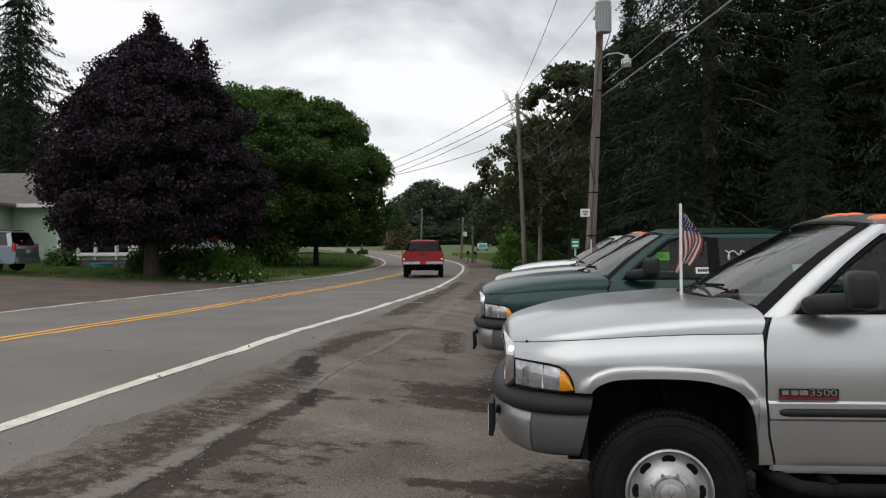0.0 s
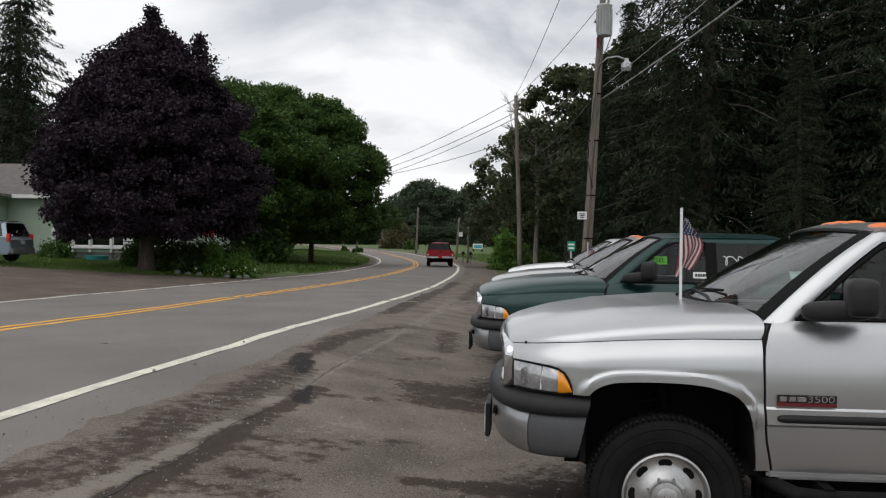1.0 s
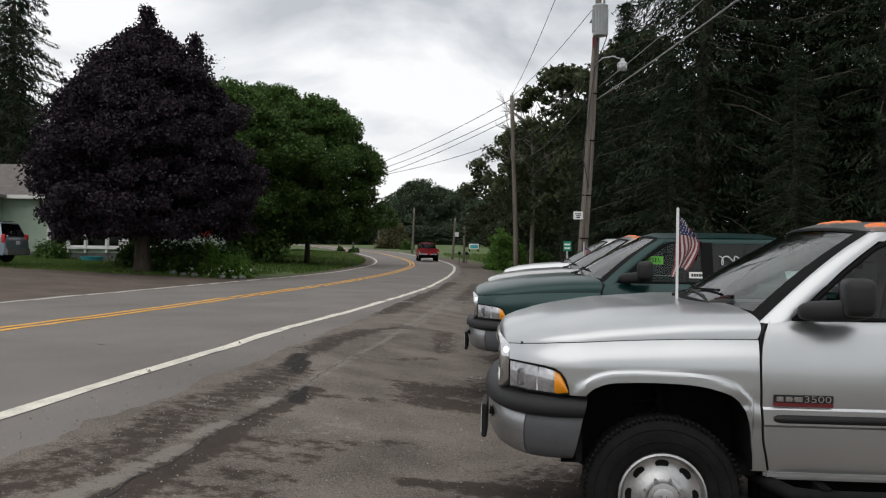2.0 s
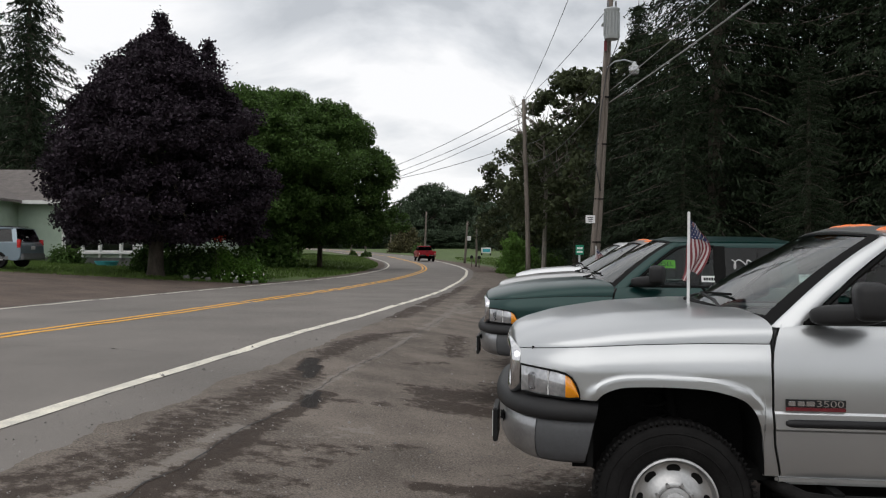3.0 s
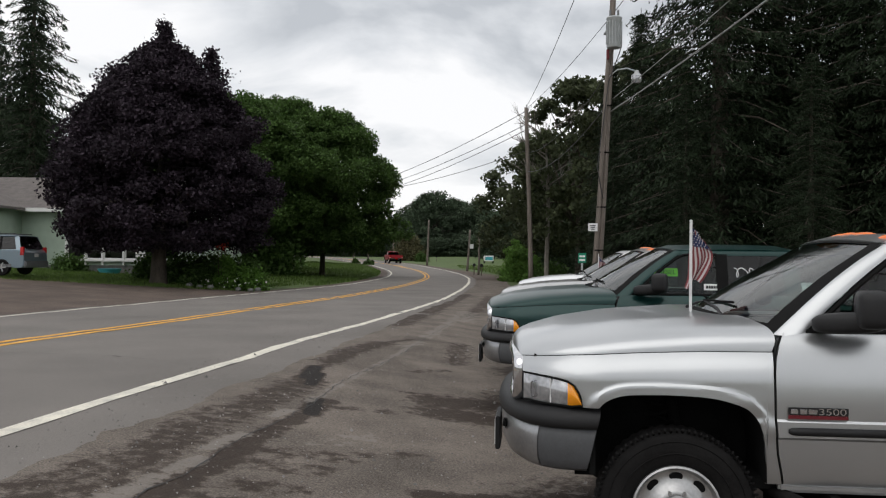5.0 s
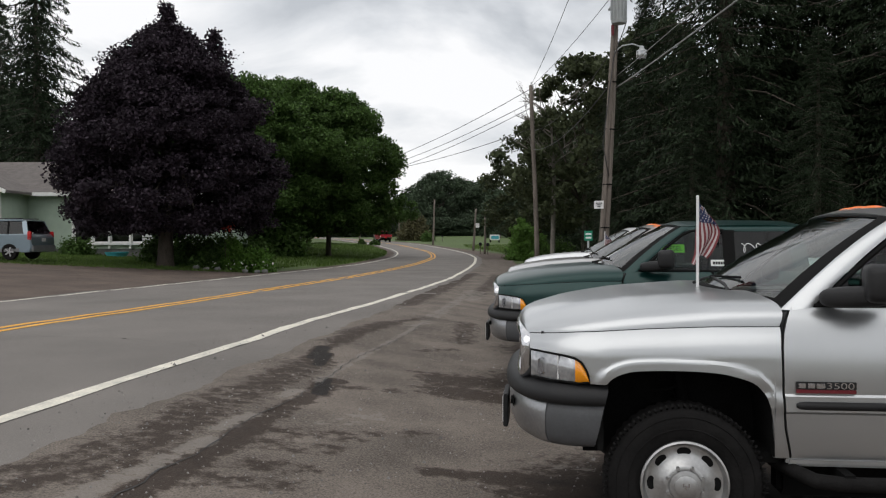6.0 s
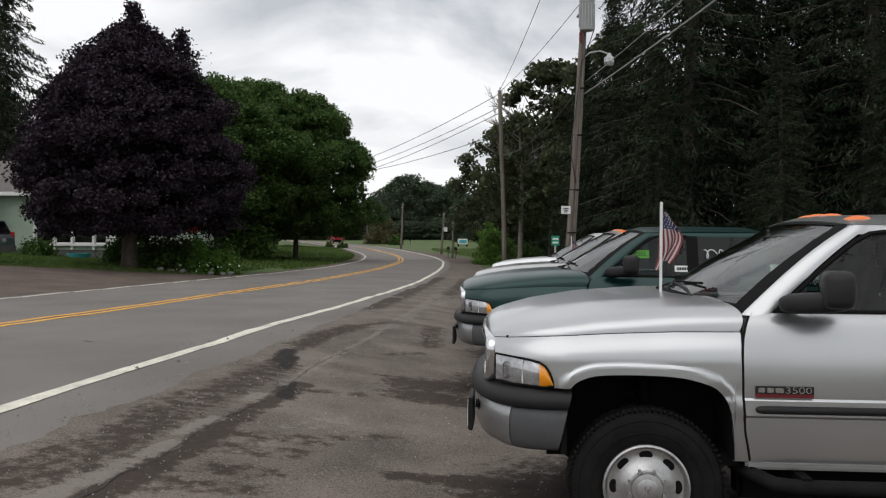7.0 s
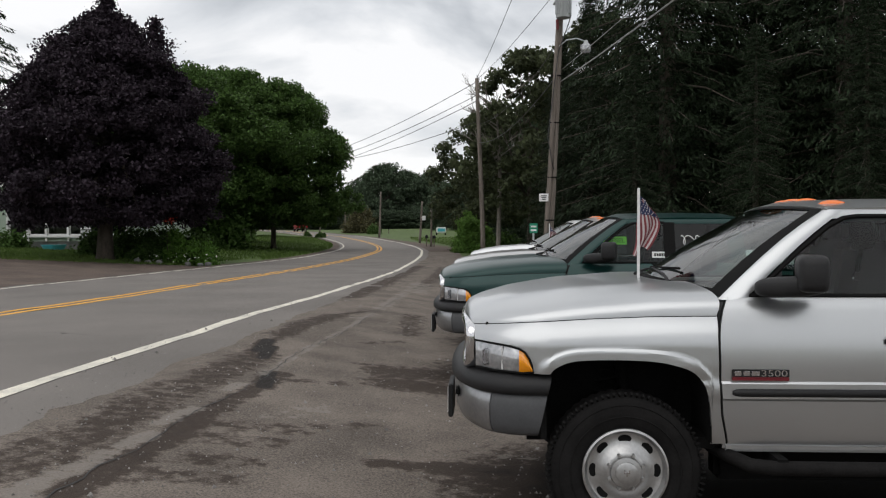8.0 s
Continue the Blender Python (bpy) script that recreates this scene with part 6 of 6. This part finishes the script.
def build_patches():
    damp_and_shade = [(0.64, 0.32, -2.9, 3.6, -2.5, 4.75, -2.22, 5.1, -2.05, 5.8), (0.64, 0.27, -2.05, 5.8, -1.93, 7.0, -1.72, 8.2, -1.5, 9.6), (0.55, 0.12, -2.2, 6.6, -2.0, 7.8),
            (0.92, 0.125, -1.78, 3.7, -1.74, 4.7, -1.66, 5.2, -1.54, 5.85, -1.47, 6.55), (0.80, 0.12, -1.47, 6.55, -1.37, 7.2, -1.22, 7.9, -1.1, 8.6),
            (0.78, 0.22, -1.5, 11.3, -1.3, 12.8, -0.95, 14.0), (0.7, 0.10, -0.95, 14.0, -0.55, 14.9), (0.6, 0.12, -1.62, 10.2, -1.35, 11.8),
            (0.82, 0.42, 0.0, 9.4, 0.7, 9.5), (0.84, 0.34, 0.0, 8.75, 0.65, 8.7), (0.66, 0.06, -0.45, 9.7, 0.1, 9.75),
            (0.5, 0.17, -1.25, 6.45, -0.75, 6.5), (0.52, 0.18, -1.35, 6.05, -0.85, 6.1), (0.52, 0.17, -1.42, 5.1, -1.0, 5.2), (0.55, 0.10, -1.1, 8.3, -0.5, 8.45), (0.5, 0.09, -0.65, 6.65, -0.2, 6.9), (0.52, 0.14, -1.3, 5.5, -0.95, 5.58),
            (0.85, 0.11, -0.12, 5.86, 0.4, 5.84), (0.95, 0.16, 0.3, 5.85, 0.8, 5.78, 1.3, 5.75), (0.7, 0.08, 0.35, 5.5, 0.6, 5.55),
            (0.72, 0.35, -0.95, 17.5, -0.4, 22, 0.1, 27, 0.9, 35), (0.6, 0.25, 0.6, 21, 1.3, 27, 1.9, 34), (0.6, 0.22, 0.2, 12.6, 0.3, 15.0), (0.55, 0.10, -0.4, 11.3, 0.1, 11.8),
            # broad strokes beneath the four parked trucks: wet ground plus painted shade
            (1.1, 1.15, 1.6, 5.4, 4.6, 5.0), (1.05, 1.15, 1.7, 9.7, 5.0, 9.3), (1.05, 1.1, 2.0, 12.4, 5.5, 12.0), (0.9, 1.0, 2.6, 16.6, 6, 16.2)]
    deep = [(1.5, 0.10, -1.55, 9.8, -1.57, 10.7), (1.45, 0.085, -1.44, 9.4, -1.46, 10.2), (1.3, 0.10, -1.20, 7.9, -1.25, 8.6)]
    crust = [(0.85, 0.10, -2.05, 4.3, -1.93, 4.85, -1.83, 5.25, -1.75, 5.6, -1.69, 6.0), (0.9, 0.09, -1.70, 6.25, -1.62, 6.6, -1.56, 6.85), (0.8, 0.07, -1.50, 7.6, -1.40, 7.95),
             (0.62, 0.05, -1.95, 7.3, -1.85, 7.6), (0.8, 0.075, -1.32, 8.4, -1.20, 9.2, -0.98, 10.8, -0.67, 12.8, -0.40, 14.8), (0.8, 0.16, -0.30, 15.4, 0.0, 17.7, 0.66, 23.4), (0.75, 0.4, 0.45, 20.0, 0.7, 23.0),
             (0.6, 0.16, -0.6, 13.9, -0.3, 14.6), (0.62, 0.10, 0.55, 6.25, 1.0, 6.15), (0.55, 0.2, -1.0, 6.85, -0.6, 7.3)]
    ys = np.concatenate([np.arange(1.5, 12, 0.05), np.arange(12, 24, 0.11), np.arange(24, 44, 0.3)])
    n = 130
    line = np.stack([np.interp(ys, LXY[:, 1], LXY[:, 0]), ys], 1)
    nor = np.stack([np.interp(ys, LXY[:, 1], LN[:, 0]), np.interp(ys, LXY[:, 1], LN[:, 1])], 1)
    pts = []
    for i, y in enumerate(ys):
        ragged = 0.16 * noise.noise((0.0, y * 0.8, 1.0)) + 0.07 * noise.noise((0.0, y * 3.1, 4.0)) + 0.03 * noise.noise((0.0, y * 11.0, 7.0))
        a = right_half(y) + 0.80 - 0.45 * float(smooth01((y - 13) / 12)) + ragged
        for k in range(n + 1):
            pts.append(line[i] + nor[i] * (a + (13.0 - a) * (k / n) ** 1.35))
    pts = np.array(pts)
    z = land(pts[:, 0], pts[:, 1])[0]
    grain = np.array([noise.fractal((p[0] * 2.5, p[1] * 2.5, 0.0), 1.0, 2.0, 4) for p in pts])
    vs = np.column_stack([pts, z + 0.011 + 0.004 * grain])
    m = n + 1
    fs = [(r * m + k, r * m + k + 1, (r + 1) * m + k + 1, (r + 1) * m + k) for r in range(len(ys) - 1) for k in range(n)]
    ob = tagged(link_mesh("lot_surface", vs, fs, M["lot"], smooth=True), "worn brown asphalt lot with damp patches and shade painted under the trucks", kind="structure")
    wet_and_shade = smear(pts[:, 0], pts[:, 1], damp_and_shade + deep) - 0.12
    for name, values in (("damp_and_shade", wet_and_shade), ("crust", smear(pts[:, 0], pts[:, 1], crust))):
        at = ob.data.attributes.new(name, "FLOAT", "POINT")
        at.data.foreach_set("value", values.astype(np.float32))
    for path in ([(-5.9, 11.6), (-5.14, 11.45), (-4.36, 11.27), (-3.56, 10.81)], [(-8.3, 20.4), (-7.2, 19.4), (-6.4, 18.6)], [(-5.2, 18.4), (-4.2, 17.9), (-3.3, 17.2)], [(-1.83, 4.3), (-1.76, 5.03), (-1.64, 5.7), (-1.56, 6.6), (-1.29, 8.0), (-1.12, 9.9), (-0.74, 12.0), (-0.36, 14.8), (0.26, 19.4)]):
        pts = spline([(2 * path[0][0] - path[1][0], 2 * path[0][1] - path[1][1], 0)] + [(x, y, 0) for x, y in path] + [(2 * path[-1][0] - path[-2][0], 2 * path[-1][1] - path[-2][1], 0)], 0.12)
        vs, fs = [], []
        for i, p in enumerate(pts):
            d = (pts[min(i + 1, len(pts) - 1)] - pts[max(0, i - 1)]).normalized()
            s = Vector((d.y, -d.x, 0))
            c = p + s * 0.05 * noise.noise((p.x * 4, p.y * 4, 1))
            w = 0.003 + 0.008 * abs(noise.noise((p.x * 3, p.y * 3, 7)))
            for q in (c - s * w, c + s * w):
                vs.append((q.x, q.y, ground_z(q.x, q.y) + 0.017))
            if i:
                fs.append((2 * i - 2, 2 * i - 1, 2 * i + 1, 2 * i))
        tagged(link_mesh("crack", vs, fs, M["crack"]), "dark crack in the asphalt", kind="structure")
    rng = random.Random(4)
    vs, fs = [], []
    for k in range(2600):
        x, y = rng.uniform(-3.0, 1.2), 4 + 14 * rng.random() ** 1.6
        r = rng.uniform(0.004, 0.012) * (2.2 if rng.random() < 0.04 else 1)
        z = ground_z(x, y) + 0.011
        o = len(vs)
        t = rng.uniform(0, 6.28)
        vs += [(x + r * math.cos(t + a), y + r * math.sin(t + a), z) for a in (0, 1.9, 3.9)] + [(x, y, z + r)]
        fs += [(o, o + 1, o + 3), (o + 1, o + 2, o + 3), (o + 2, o, o + 3)]
    tagged(link_mesh("loose_gravel", vs, fs, M["gravel"]), "loose grey gravel scattered over the lot", kind="stuff")


build_patches()


# ---------------------------------------------------------------- what moves
def lane(y):
    i = int(np.abs(LXY[:, 1] - y).argmin())
    early = float(1 - smooth01((y - 45) / 35))
    p = LXY[i] + LN[i] * (1.85 + 0.22 * early)
    return p[0], p[1], float(LZ[i]), math.degrees(math.atan2(-LT[i][0], LT[i][1])) + 5.0 * early


def motions():
    rows = [(0, 41), (0.5, 53), (1, 64), (1.5, 74), (2, 82.5), (2.5, 90.5), (3, 98), (3.5, 105), (4, 112.5), (4.5, 120), (5, 127), (5.5, 134),
            (6, 140.5), (6.5, 147.5), (7, 155), (7.5, 163), (8, 171)]
    keyed = []
    for t, y in rows:
        x, yy, z, h = lane(y)
        keyed.append((t, pose(x, yy, z + 0.012, 0, 0, h - 90) @ pose(-5.9, 0, 0)))
    walk(RED, keyed)


motions()
